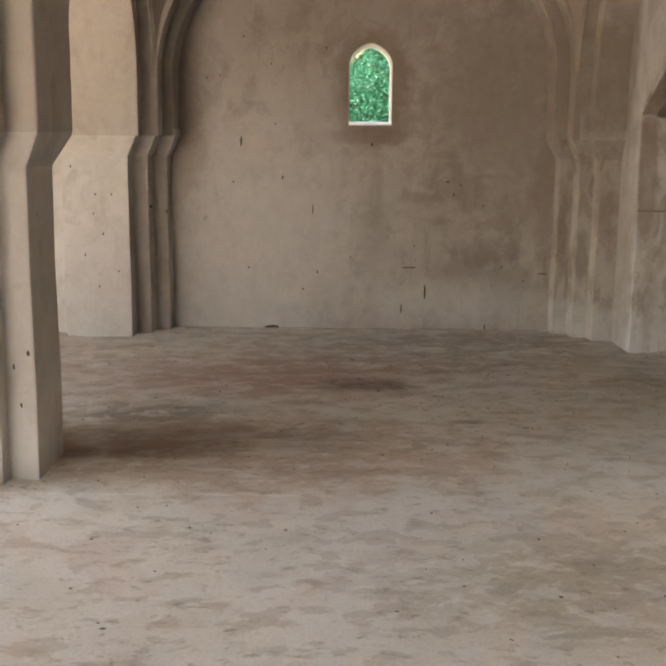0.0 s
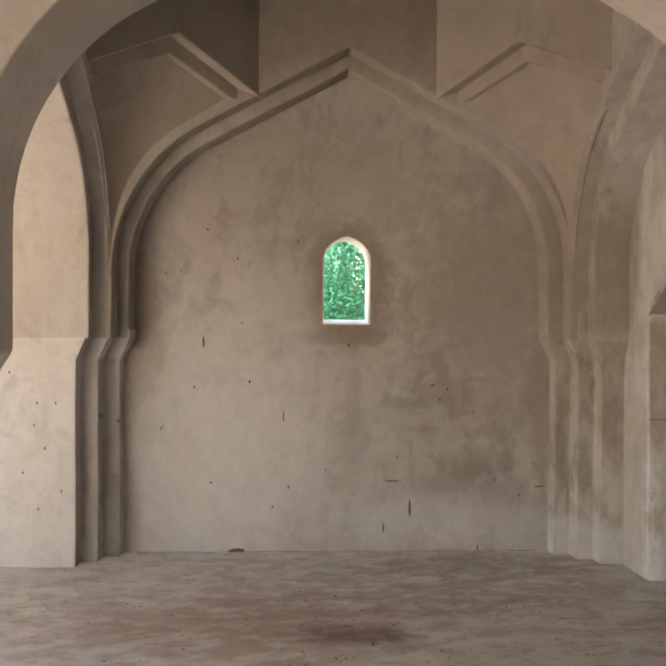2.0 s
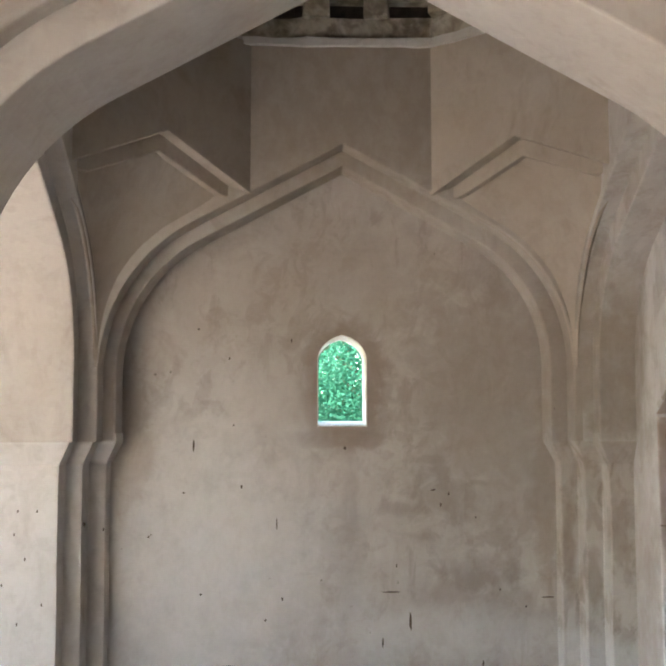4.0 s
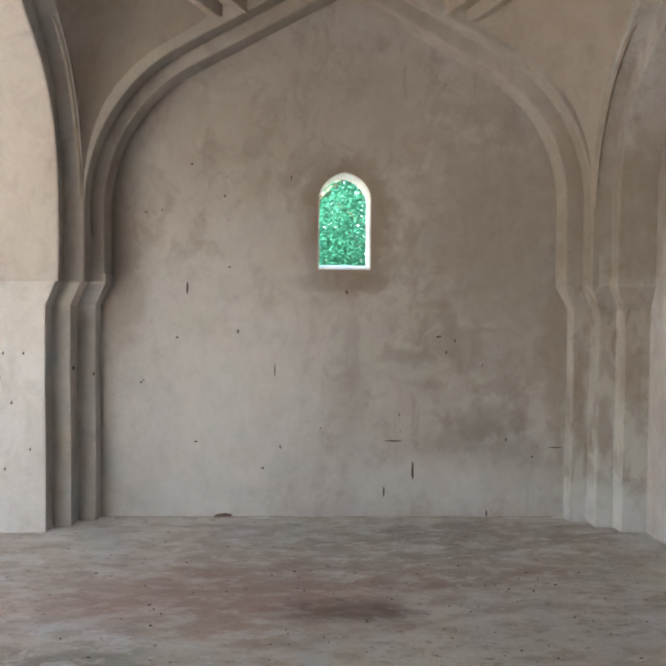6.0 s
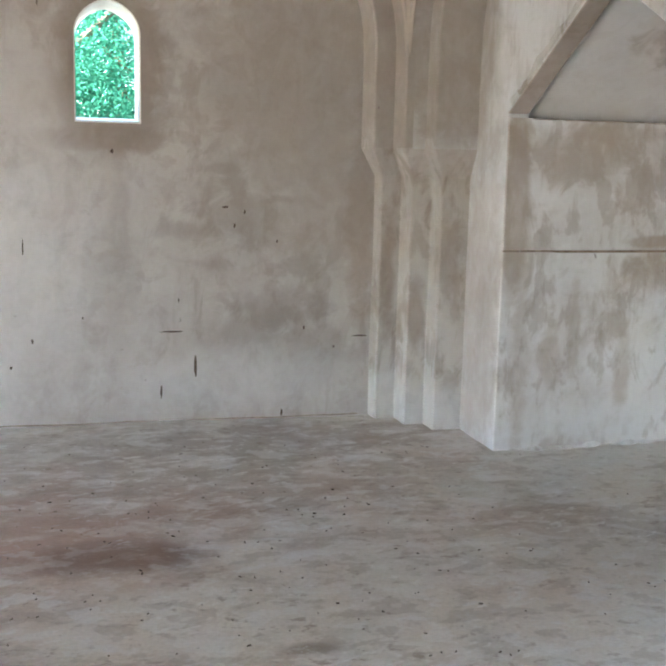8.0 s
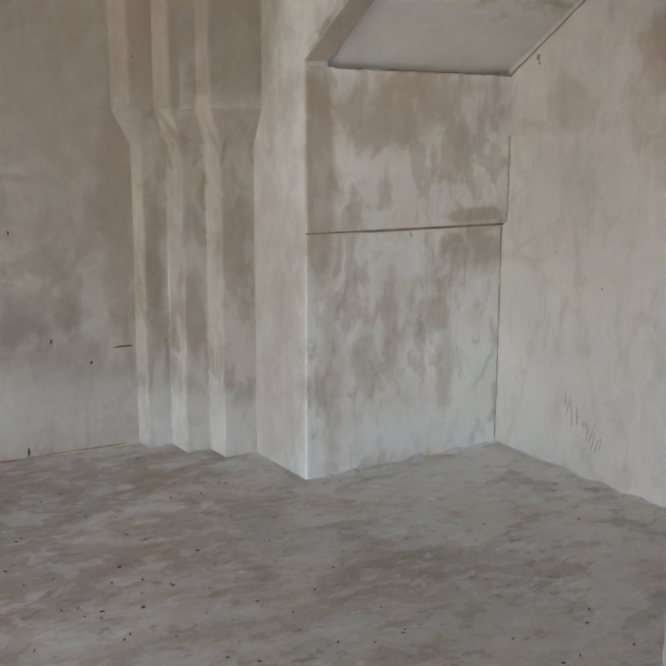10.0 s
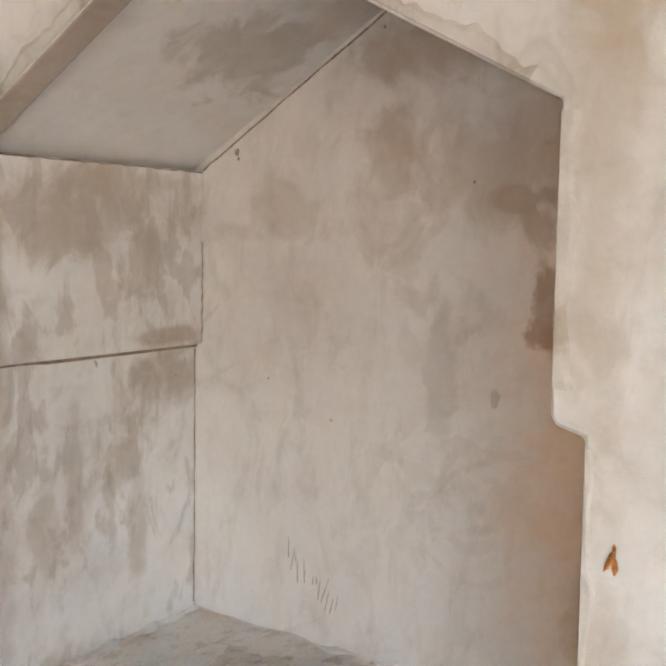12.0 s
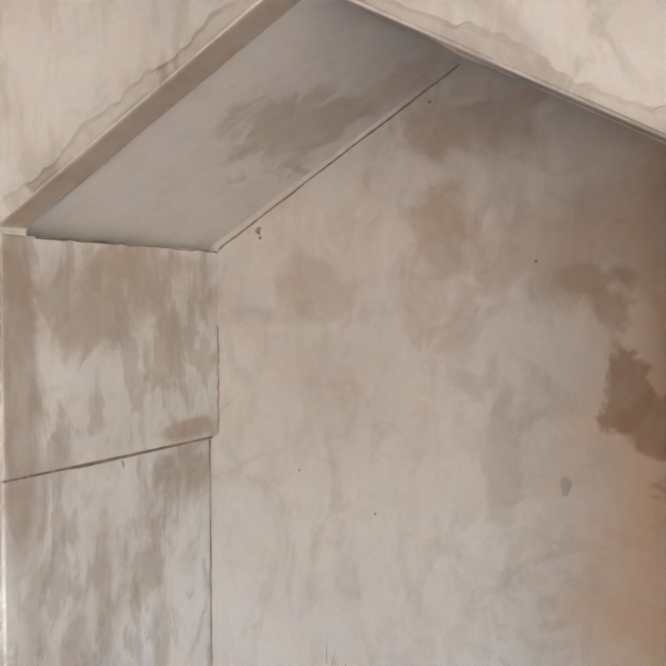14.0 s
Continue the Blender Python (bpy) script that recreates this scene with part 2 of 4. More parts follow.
mat_corner = plaster("shaded_corner_plaster", (0.57, 0.535, 0.495), (0.36, 0.31, 0.265), (0.68, 0.66, 0.635), streaks=0.5, smear=0.4, dabs=0.2, spots=[
    # north-east corner shade, painted on to match wall_east
    ("yz", (-0.34, 1.95), (0.20, 0.42), (0.35, 0.30, 0.25), 0.85, 0.35, 1.2), ("yz", (-0.30, 2.7), (0.35, 0.5), (0.40, 0.345, 0.29), 0.7, 0.5, 1.4)])
mat_drum = plaster("brown_drum_plaster", (0.44, 0.375, 0.31), (0.32, 0.26, 0.21), (0.51, 0.45, 0.39), streaks=0.15)
# browner above the arches and towards the right end
mat_over = plaster("browned_plaster", (0.50, 0.45, 0.40), (0.36, 0.305, 0.26), (0.56, 0.52, 0.47), streaks=0.2, spots=[
    ("xz", (0.0, 4.15), (1.7, 1.0), (0.35, 0.295, 0.245), 0.9, 0.4, 0.8), ("xz", (1.75, 2.0), (0.5, 0.9), (0.36, 0.305, 0.26), 0.75, 0.5, 1.6)])
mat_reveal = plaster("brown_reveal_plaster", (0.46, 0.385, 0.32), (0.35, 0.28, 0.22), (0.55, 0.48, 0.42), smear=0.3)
mat_crust = plaster("crusted_plaster", (0.55, 0.52, 0.48), (0.38, 0.33, 0.27), (0.68, 0.665, 0.64), smear=0.8, stain_lo=0.44)


def make_floor_material():
    n = Nodes("worn_lime_floor", 0.62)
    big = n.noise(0.7, 5, 0.6, distort=0.3)
    mid = n.noise(1.9, 6, 0.6, distort=0.3)
    worn = n.noise(3.4, 6, 0.6, n.stretch((0.8, 1.2, 1.0), (0, 0, 0.5), (3, 1, 0)), 0.4)
    trail = n.noise(9.0, 5, 0.6, n.stretch((0.7, 1.9, 1.0), (0, 0, 0.2)), 0.5)
    blot = n.noise(7.0, 6, 0.62, n.stretch((0.8, 1.2, 1.0), (0, 0, 0.4)), 0.4)
    grain = n.noise(70, 3, 0.6)
    rag = n.noise(2.6, 6, 0.6, distort=0.5)
    c = n.mix(n.ramp(big, 0.35, 0.65), (0.68, 0.62, 0.55), (0.78, 0.76, 0.72))
    # cool white spots at y -4.55 and -4.0 paint the window's sheen
    for centre, size, tone, strength, soft in [((-1.2, -5.6), (1.7, 1.85), (0.76, 0.755, 0.71), 0.9, 0.08), ((-0.2, -4.55), (0.30, 0.55), (0.80, 0.82, 0.81), 0.7, 0.5), ((1.3, -3.4), (0.6, 0.5), (0.66, 0.67, 0.66), 0.6, 0.6),
                                               ((0.5, -4.7), (0.5, 0.45), (0.40, 0.37, 0.29), 0.6, 0.6), ((-0.55, -1.6), (0.85, 0.5), (0.46, 0.31, 0.245), 0.8, 0.7), ((0.25, -4.0), (0.35, 0.5), (0.74, 0.76, 0.77), 0.7, 0.6), ((0.3, -1.0), (1.3, 0.6), (0.40, 0.315, 0.255), 0.6, 0.6),
                                               # dark spots at y -3.1 and -3.33 paint the left pier's shadow
                                               ((0.9, -0.3), (1.3, 0.30), (0.30, 0.255, 0.215), 0.5, 0.6), ((-1.25, -2.55), (0.6, 0.22), (0.22, 0.21, 0.165), 0.7, 0.6), ((-1.1, -3.1), (0.62, 0.27), (0.25, 0.175, 0.125), 0.75, 0.7),
                                               ((-1.45, -3.33), (0.34, 0.13), (0.24, 0.15, 0.105), 0.75, 0.6), ((-1.3, -2.05), (0.35, 0.12), (0.62, 0.60, 0.56), 0.6, 0.4), ((-0.02, -1.86), (0.30, 0.15), (0.15, 0.11, 0.095), 0.8, 0.6), ((0.53, -2.68), (0.085, 0.04), (0.22, 0.185, 0.145), 0.7, 0.5), ((2.2, -1.5), (0.7, 0.6), (0.64, 0.62, 0.57), 0.4, 0.6), ((-0.5, -3.25), (1.3, 0.60), (0.52, 0.415, 0.34), 0.6, 0.25), ((1.0, -2.1), (0.5, 0.35), (0.66, 0.66, 0.64), 0.5, 0.7), ((1.75, -1.75), (0.35, 0.22), (0.40, 0.30, 0.24), 0.5, 0.6), ((0.6, -0.75), (0.4, 0.25), (0.42, 0.40, 0.33), 0.5, 0.6)]:
        c = n.mix(n.math("MULTIPLY", n.spot("xy", centre, size, rag, soft, 2.0), strength), c, tone)
    c = n.mix(n.math("MULTIPLY", n.ramp(mid, 0.50, 0.68), 0.36), c, (0.44, 0.405, 0.35))
    c = n.mix(n.math("MULTIPLY", n.ramp(worn, 0.52, 0.66), 0.6), c, (0.76, 0.745, 0.71))
    c = n.mix(n.math("MULTIPLY", n.ramp(blot, 0.54, 0.66), 0.45), c, (0.41, 0.375, 0.32))
    pock = n.noise(15.0, 5, 0.65, n.stretch((0.85, 1.25, 1.0), (0, 0, 0.3)), 0.3)
    c = n.mix(n.math("MULTIPLY", n.ramp(pock, 0.56, 0.66), n.ramp(mid, 0.40, 0.55, 0.25, 0.6)), c, (0.30, 0.23, 0.185))
    c = n.mix(n.math("MULTIPLY", n.ramp(pock, 0.42, 0.34), n.ramp(worn, 0.40, 0.55, 0.25, 0.75)), c, (0.80, 0.79, 0.77))
    c = n.mix(n.math("MULTIPLY", n.ramp(blot, 0.44, 0.34), 0.65), c, (0.78, 0.765, 0.735))
    c = n.mix(n.math("MULTIPLY", n.ramp(trail, 0.66, 0.72), n.math("MULTIPLY", n.ramp(mid, 0.42, 0.6), 0.7)), c, (0.86, 0.855, 0.84))
    fleck = n.strokes((0.0, 0.0, 0.35), (2.6, 1.0, 1.0), 16.0, 3.0)
    c = n.mix(n.math("MULTIPLY", n.ramp(fleck, 0.60, 0.66), n.ramp(big, 0.40, 0.60, 0.2, 0.75)), c, (0.82, 0.81, 0.79))
    tint = n.noise(1.6, 4, 0.55, n.stretch((1, 1, 1), (0, 0, 0), (8, 3, 0)), 0.5)
    c = n.mix(n.math("MULTIPLY", n.ramp(tint, 0.52, 0.66), 0.28), c, (0.50, 0.36, 0.29))
    c = n.mix(n.math("MULTIPLY", n.ramp(tint, 0.46, 0.34), 0.28), c, (0.52, 0.53, 0.47))
    chips = n.noise(6.5, 4, 0.55, n.stretch((0.8, 1.2, 1.0), (0, 0, 0), (1, 9, 0)), 0.25)
    c = n.mix(n.math("MULTIPLY", n.ramp(chips, 0.56, 0.61), 0.5), c, (0.76, 0.755, 0.74))
    c = n.mix(n.math("MULTIPLY", n.ramp(chips, 0.45, 0.40), 0.30), c, (0.33, 0.275, 0.225))
    # the first two deepen the painted pier shadow
    for centre, size, tone, strength in [((-1.05, -3.05), (0.70, 0.26), (0.23, 0.155, 0.11), 0.62), ((-1.45, -3.32), (0.36, 0.14), (0.20, 0.12, 0.085), 0.6), ((-0.02, -1.86), (0.28, 0.13), (0.17, 0.125, 0.105), 0.6), ((-0.6, -1.6), (0.85, 0.42), (0.46, 0.30, 0.235), 0.4)]:
        c = n.mix(n.math("MULTIPLY", n.spot("xy", centre, size, rag, 0.7, 1.6), strength), c, tone)
    speck = n.noise(22, 3, 0.6)
    c = n.mix(n.math("MULTIPLY", n.ramp(speck, 0.70, 0.75), 0.45), c, (0.09, 0.07, 0.055))
    c = n.mix(n.ramp(grain, 0.3, 0.75, 0.0, 0.15), c, (0.25, 0.21, 0.17), "MULTIPLY")
    n.put(n.bsdf.inputs["Roughness"], n.ramp(worn, 0.4, 0.7, 0.62, 0.40))
    h = n.math("ADD", n.math("MULTIPLY", trail, 0.5), n.math("MULTIPLY", blot, 0.8))
    n.bump(h, 0.35, 0.012)
    return n.colour(c)


def plain(name, a, b, scale=12.0, rough=0.85):
    n = Nodes(name, rough)
    f = n.noise(scale, 5, 0.6, distort=0.4)
    n.bump(f, 0.3, 0.01)
    return n.colour(n.mix(n.ramp(f, 0.35, 0.65), a, b))


mat_floor = make_floor_material()
mat_white = plain("whitewash", (0.72, 0.68, 0.62), (0.80, 0.77, 0.72), 6.0)
mat_ground = plain("dry_earth", (0.30, 0.24, 0.17), (0.38, 0.32, 0.24), 0.8)
mat_stone = plain("rough_rubble", (0.20, 0.17, 0.135), (0.40, 0.36, 0.30), 9.0)
# near-black stands in for the shade inside the domes and drum recesses
mat_dark = plain("shade_dark_plaster", (0.06, 0.05, 0.045), (0.11, 0.095, 0.08), 4.0)
mat_chip = plain("dark_chip", (0.05, 0.033, 0.025), (0.10, 0.07, 0.05), 60.0)
mat_dry = plain("dry_leaf", (0.24, 0.085, 0.022), (0.36, 0.15, 0.045), 70.0)
mat_debris = plain("litter", (0.045, 0.034, 0.026), (0.13, 0.10, 0.075), 30.0)
mat_bark = plain("bark", (0.10, 0.075, 0.05), (0.17, 0.13, 0.09), 14.0)
mat_crack = plain("open_joint", (0.16, 0.115, 0.085), (0.28, 0.215, 0.165), 30.0)


def make_leaf_material():
    n = Nodes("green_leaf", 0.7)
    n.bsdf.inputs["Specular IOR Level"].default_value = 0.1
    info = n.tree.nodes.new("ShaderNodeNewGeometry")
    c = n.mix(info.outputs["Random Per Island"], (0.030, 0.150, 0.094), (0.048, 0.205, 0.137))
    glow = n.tree.nodes.new("ShaderNodeBsdfTranslucent")
    n.link(c, glow.inputs["Color"])
    both = n.tree.nodes.new("ShaderNodeMixShader")
    both.inputs[0].default_value = 0.72
    n.link(n.bsdf.outputs[0], both.inputs[1])
    n.link(glow.outputs[0], both.inputs[2])
    n.link(both.outputs[0], n.tree.nodes["Material Output"].inputs["Surface"])
    return n.colour(c)


mat_leaf = make_leaf_material()


# ------------------------------------------------------------------ mesh helpers
def part(name, bm, material, parent=None, label="", kind="", category="", bevel=0.0):
    """Links a bmesh as one object; under a parent it is a part, else a thing or a piece of the setting."""
    bmesh.ops.recalc_face_normals(bm, faces=bm.faces)
    mesh = bpy.data.meshes.new(name)
    bm.to_mesh(mesh)
    bm.free()
    mesh.materials.append(material)
    ob = new(name, mesh)
    ob.parent = parent
    if bevel:
        mod = ob.modifiers.new("worn_edge", "BEVEL")
        mod.width, mod.segments, mod.limit_method, mod.angle_limit = bevel, 2, "ANGLE", radians(25)
        mod.use_clamp_overlap = True
    return tagged(ob, label, category, kind=kind)


def add_prism(bm, outline, place):
    """A closed solid between two copies of an outline; place(u, v, k) gives the corner for side k in 0, 1."""
    a = [bm.verts.new(place(u, v, 0)) for u, v in outline]
    b = [bm.verts.new(place(u, v, 1)) for u, v in outline]
    bm.faces.new(a)
    bm.faces.new(b[::-1])
    for i in range(len(a)):
        j = (i + 1) % len(a)
        bm.faces.new((a[i], b[i], b[j], a[j]))


def add_box(bm, lo, hi):
    add_prism(bm, [(lo[0], lo[1]), (hi[0], lo[1]), (hi[0], hi[1]), (lo[0], hi[1])], lambda u, v, k: (u, v, (lo[2], hi[2])[k]))


SPRING, SLOPE = 1.98, 0.54
LOW_KINK, HIGH_KINK, CORBEL = 1.36, 1.50, 0.08


def arch_height(w, d):
    """The height of the arch's edge at the distance d from its middle; w: half its width."""
    r, cx = w - 0.47, 0.47
    turn = math.atan2(1, SLOPE)
    tx, tz = cx + r * math.cos(turn), SPRING + r * math.sin(turn)
    if d <= tx:
        return tz + (tx - d) * SLOPE
    return SPRING + math.sqrt(max(0.0, r * r - (d - cx) ** 2))


def arch_line(w, steps=14):
    """Half of a four-centred arch from its spring up to its apex: (distance from the middle, height)."""
    r, cx = w - 0.47, 0.47
    turn = math.atan2(1, SLOPE)
    line = [(cx + r * math.cos(turn * i / steps), SPRING + r * math.sin(turn * i / steps)) for i in range(steps + 1)]
    return line + [(0.0, arch_height(w, 0))]


COL_X, ROW_Y, PITCH_X = (1.99, -1.99, -5.97), (0.25, -3.53, -7.31, -11.09), 3.98
DRUM_TOP = 4.14
# each row of piers: half of the inner order's depth, how far it stands out, the second and third steps along y
ROW_STEPS = ((0.25, 0.49, 0.41, 0.55), (0.20, 0.51, 0.27, 0.39), (0.20, 0.51, 0.27, 0.39), (0.20, 0.51, 0.27, 0.39))
SPLAY = 0.008
ROW_WIDTH = (1.42, 1.40, 1.40, 1.40)
structure = "structure"


mat_pier_dirty = plaster("streaked_pier_plaster", (0.475, 0.425, 0.375), (0.26, 0.205, 0.16), (0.57, 0.53, 0.485), streaks=0.7, smear=0.5, stain_lo=0.50, swipes=0.0, dabs=0.3, spots=[
    ("xz", (1.545, 0.80), (0.045, 0.30), (0.31, 0.25, 0.205), 0.75, 0.4, 1.6), ("xz", (1.665, 0.62), (0.05, 0.20), (0.33, 0.27, 0.225), 0.7, 0.4, 2.0), ("xz", (1.80, 0.95), (0.06, 0.22), (0.34, 0.28, 0.235), 0.6, 0.4, 2.0),
    ("xz", (1.6, 0.12), (0.4, 0.14), (0.66, 0.645, 0.625), 0.7, 0.5, 1.6)])


def pier(cx, cy, steps):
    """A stepped pier that swells out by a sloping shoulder; its plan has three corners in each quarter."""
    deep, out, second, third = steps
    quarter = [(out, deep), (0.37 + SPLAY, deep), (0.37, second), (0.25 + SPLAY, second), (0.25, third)]
    if deep > 0.22:
        quarter = [(out + 0.015, deep - 0.11)] + quarter
    plan = [(x, y, 1, 1) for x, y in quarter] + [(-x, y, -1, 1) for x, y in quarter[::-1]]
    plan += [(-x, -y, -1, -1) for x, y in quarter] + [(x, -y, 1, -1) for x, y in quarter[::-1]]
    bm = bmesh.new()
    rings = []
    for z, out in ((-0.1, 0), (0.45, 0.003), (0.9, -0.003), (LOW_KINK, 0), (HIGH_KINK, CORBEL - 0.003), (HIGH_KINK + 0.06, CORBEL - 0.003)):
        rings.append([bm.verts.new((cx + x + sx * out, cy + y + sy * out, z)) for x, y, sx, sy in plan])
    bm.faces.new(rings[0])
    bm.faces.new(rings[-1][::-1])
    for lower, upper in zip(rings, rings[1:]):
        for i in range(len(plan)):
            j = (i + 1) % len(plan)
            bm.faces.new((lower[i], lower[j], upper[j], upper[i]))
    return part("pier", bm, mat_pier_dirty if cx > 0 and cy > 0 else mat_pier, label="whitewashed stepped plaster pier with sloping shoulders", kind=structure, category="pier", bevel=0.006)


def arch_slab(name, along, mid, plane, sections, half, top=DRUM_TOP, material=None, lean=0.0, lift=0.0, spread=0.0):
    """A wall over an arch, above the piers' shoulders. along: 'x' or 'y', the way it spans; plane: its middle across;
    sections: half thickness and half width of the opening, from the face inwards, so that the opening's edge may be splayed;
    lean and lift: how far the apex stands aside and above; spread: how much wider one half is."""
    foot = HIGH_KINK + 0.004

    def outline(w):
        line = arch_line(w)
        rise = [(z - SPRING) / (line[-1][1] - SPRING) for d, z in line]
        near = [(-d * (1 + spread) + lean * k, z + lift * k) for (d, z), k in zip(line, rise)]
        far = [(d + lean * k, z + lift * k) for (d, z), k in zip(line, rise)]
        return [(-half, foot), (-w * (1 + spread), foot)] + near + far[-2::-1] + [(w, foot), (half, foot), (half, top), (-half, top)]

    depths = [(-d, w) for d, w in sections] + [(d, w) for d, w in sections[::-1]]
    bm = bmesh.new()
    rings = []
    for d, w in depths:
        rings.append([bm.verts.new((mid + u, plane + d, v) if along == "x" else (plane + d, mid + u, v)) for u, v in outline(w)])
    bm.faces.new(rings[0])
    bm.faces.new(rings[-1][::-1])
    for a, b in zip(rings, rings[1:]):
        for i in range(len(a)):
            j = (i + 1) % len(a)
            bm.faces.new((a[i], b[i], b[j], a[j]))
    return part(name, bm, material or mat_plaster, label="plastered wall over a pointed arch", kind=structure, category="arch", bevel=0.010)


piers = {}
for cx in COL_X:
    for cy, steps in zip(ROW_Y, ROW_STEPS):
        piers[(cx, cy)] = pier(cx - 0.02 if (cx, cy) == (-1.99, 0.25) else cx, cy, steps)
for cx in COL_X[:2]:
    for cy, steps, w in zip(ROW_Y, ROW_STEPS, ROW_WIDTH):
        mid = cx - PITCH_X / 2
        inner = [(steps[0] + CORBEL, w)] if cy < 0 else [(steps[0] + CORBEL, w), (steps[0] + CORBEL - 0.17, w - 0.015)]
        arch_slab("arch_inner", "x", mid, cy, inner, PITCH_X / 2 - 0.3, material=mat_over if cy > 0 else None, lean=0.04 if cy > 0 else 0.0, lift=0.035 if cy > 0 else 0.0, spread=0.022 if cy > 0 and cx > 0 else 0.0)
        arch_slab("arch_outer", "x", mid, cy, [(steps[2] + CORBEL, 1.54), (steps[0] + CORBEL - 0.004, 1.54 - SPLAY)], PITCH_X / 2, top=DRUM_TOP + 0.004, material=mat_over, lean=0.04 if cy > 0 else 0.0, lift=0.008 if cy > 0 else 0.0)


def bay_y(j):
    """The ends of a bay along y between the outer orders, its middle and half its length."""
    n, s = ROW_Y[j] - ROW_STEPS[j][2] - CORBEL, ROW_Y[j + 1] + ROW_STEPS[j + 1][2] + CORBEL
    return (n + s) / 2, (n - s) / 2


for cx in COL_X:
    for j in (0, 1, 2):
        mid, half = bay_y(j)
        arch_slab("arch_inner", "y", mid, cx, [(0.25 + CORBEL, half - 0.14)], half + 0.25, top=DRUM_TOP - 0.004, material=mat_corner if cx > 0 and j == 0 else None)
        arch_slab("arch_outer", "y", mid, cx, [(0.37 + CORBEL - 0.003, half + 0.003), (0.25 + CORBEL - 0.004, half + 0.003 - SPLAY)], half + 0.3, top=DRUM_TOP + 0.008, material=mat_corner if cx > 0 and j == 0 else None)

# ------------------------------------------------------------------ squinches, drums and domes of the four bays
FACE = 0.62     # half the length of a drum's straight face


def squinch(cx, cy, half_y, sx, sy):
    """A corner of the drum: a slanting face over a chevron and the hollow behind it."""
    a0 = Vector((cx + sx * (FACE - 0.05 if sx < 0 else FACE), cy + sy * half_y, 0))
    b0 = Vector((cx + sx * (PITCH_X / 2 - 0.45), cy + sy * FACE, 0))
    corner = Vector((b0.x, a0.y, 0))
    out = Vector((-(b0 - a0).y, (b0 - a0).x, 0)).normalized()
    if out.dot(corner - a0) < 0:
        out = -out
    base, apex = 3.12, 3.415 if sx < 0 else 3.40

    def wall(bm, low, peak, front, back, inset=0.0):
        outline = [(-0.02, low), (inset, low), (0.5, peak), (1.0 - inset, low), (1.02, low), (1.02, DRUM_TOP), (-0.02, DRUM_TOP)]
        add_prism(bm, outline, lambda u, v, k: a0 + (b0 - a0) * u + out * (front, back)[k] + Vector((0, 0, v)))

    bm = bmesh.new()
    wall(bm, base, apex, 0.0, 0.10)
    part("squinch_face", bm, mat_drum, label="slanting drum face over a plaster chevron", kind=structure, category="squinch", bevel=0.008)
    bm = bmesh.new()
    wall(bm, base - 0.025, apex - 0.11, 0.096, 0.16, 0.12)
    part("squinch_order", bm, mat_drum, label="second plaster chevron set back below the drum face", kind=structure, category="squinch", bevel=0.010)
    bm = bmesh.new()
    rows, steps = [], 10
    for i in range(15):
        z = 1.95 + (3.42 - 1.95) * i / 14
        da = db = 0.0
        for k in range(200):
            d = 1.54 - k * (1.54 - FACE) / 199
            if arch_height(1.54, d) <= z - 0.02:
                da = d
            d2 = half_y - k * (half_y - FACE) / 199
            if arch_height(half_y, d2) <= z + 0.01:
                db = d2
        da, db = da or 1.54, db or half_y
        a = Vector((cx + sx * da, a0.y + sy * 0.03, z))
        b = Vector((b0.x + sx * 0.03, cy + sy * db, z))
        mid = (a + b) / 2
        hook = mid.lerp(Vector((corner.x, corner.y, z)), 0.8)
        row = []
        tip = a.lerp(b, 0.5)
        for q in range(steps + 1):
            s = q / steps
            p = a * (1 - s) ** 2 + hook * 2 * s * (1 - s) + b * s * s
            p = p.lerp(tip, 0.92) if i == 0 else p      # the hollow runs out to a point
            deep = (p - a0).dot(out)
            row.append(bm.verts.new(p + out * (min(max(deep, 0.130), 0.132 + max(0.0, apex - 0.11 - z) * 0.9) - deep)))
        rows.append(row)
    for lower, upper in zip(rows, rows[1:]):
        for k in range(steps):
            bm.faces.new((lower[k], lower[k + 1], upper[k + 1], upper[k]))
    ob = part("squinch_hollow", bm, mat_drum, label="hollow brown plaster corner below the drum", kind=structure, category="squinch")
    for f in ob.data.polygons:
        f.use_smooth = True
    mod = ob.modifiers.new("thickness", "SOLIDIFY")
    mod.thickness, mod.offset = 0.02, 0.0


def drum_ring(cx, cy, half_y, outset, z0, z1, deep, name, material, label, rough=0.0, bevel=0.0):
    """An eight-sided ring."""
    fx, fy = PITCH_X / 2 - 0.45 + outset, half_y + outset
    eight = [(FACE, fy), (fx, FACE), (fx, -FACE), (FACE, -fy), (-FACE, -fy), (-fx, -FACE), (-fx, FACE), (-FACE, fy)]
    bm = bmesh.new()
    pts = []
    for k in range(8):
        (x0, y0), (x1, y1) = eight[k], eight[(k + 1) % 8]
        for s in range(12):
            u = s / 12
            pts.append((x0 + (x1 - x0) * u, y0 + (y1 - y0) * u))
    rng = random.Random(7)
    rings = []
    for push, z in ((0, z0), (0, z1), (deep, z1), (deep, z0)):
        rings.append([bm.verts.new((cx + x * (1 + push / 1.5) + rng.uniform(-rough, rough), cy + y * (1 + push / 1.5) + rng.uniform(-rough, rough), z + rng.uniform(-rough, rough))) for x, y in pts])
    count = len(pts)
    for r in range(4):
        a, b = rings[r], rings[(r + 1) % 4]
        for i in range(count):
            j = (i + 1) % count
            bm.faces.new((a[i], a[j], b[j], b[i]))
    return part(name, bm, material, label=label, kind=structure, category="drum", bevel=bevel)


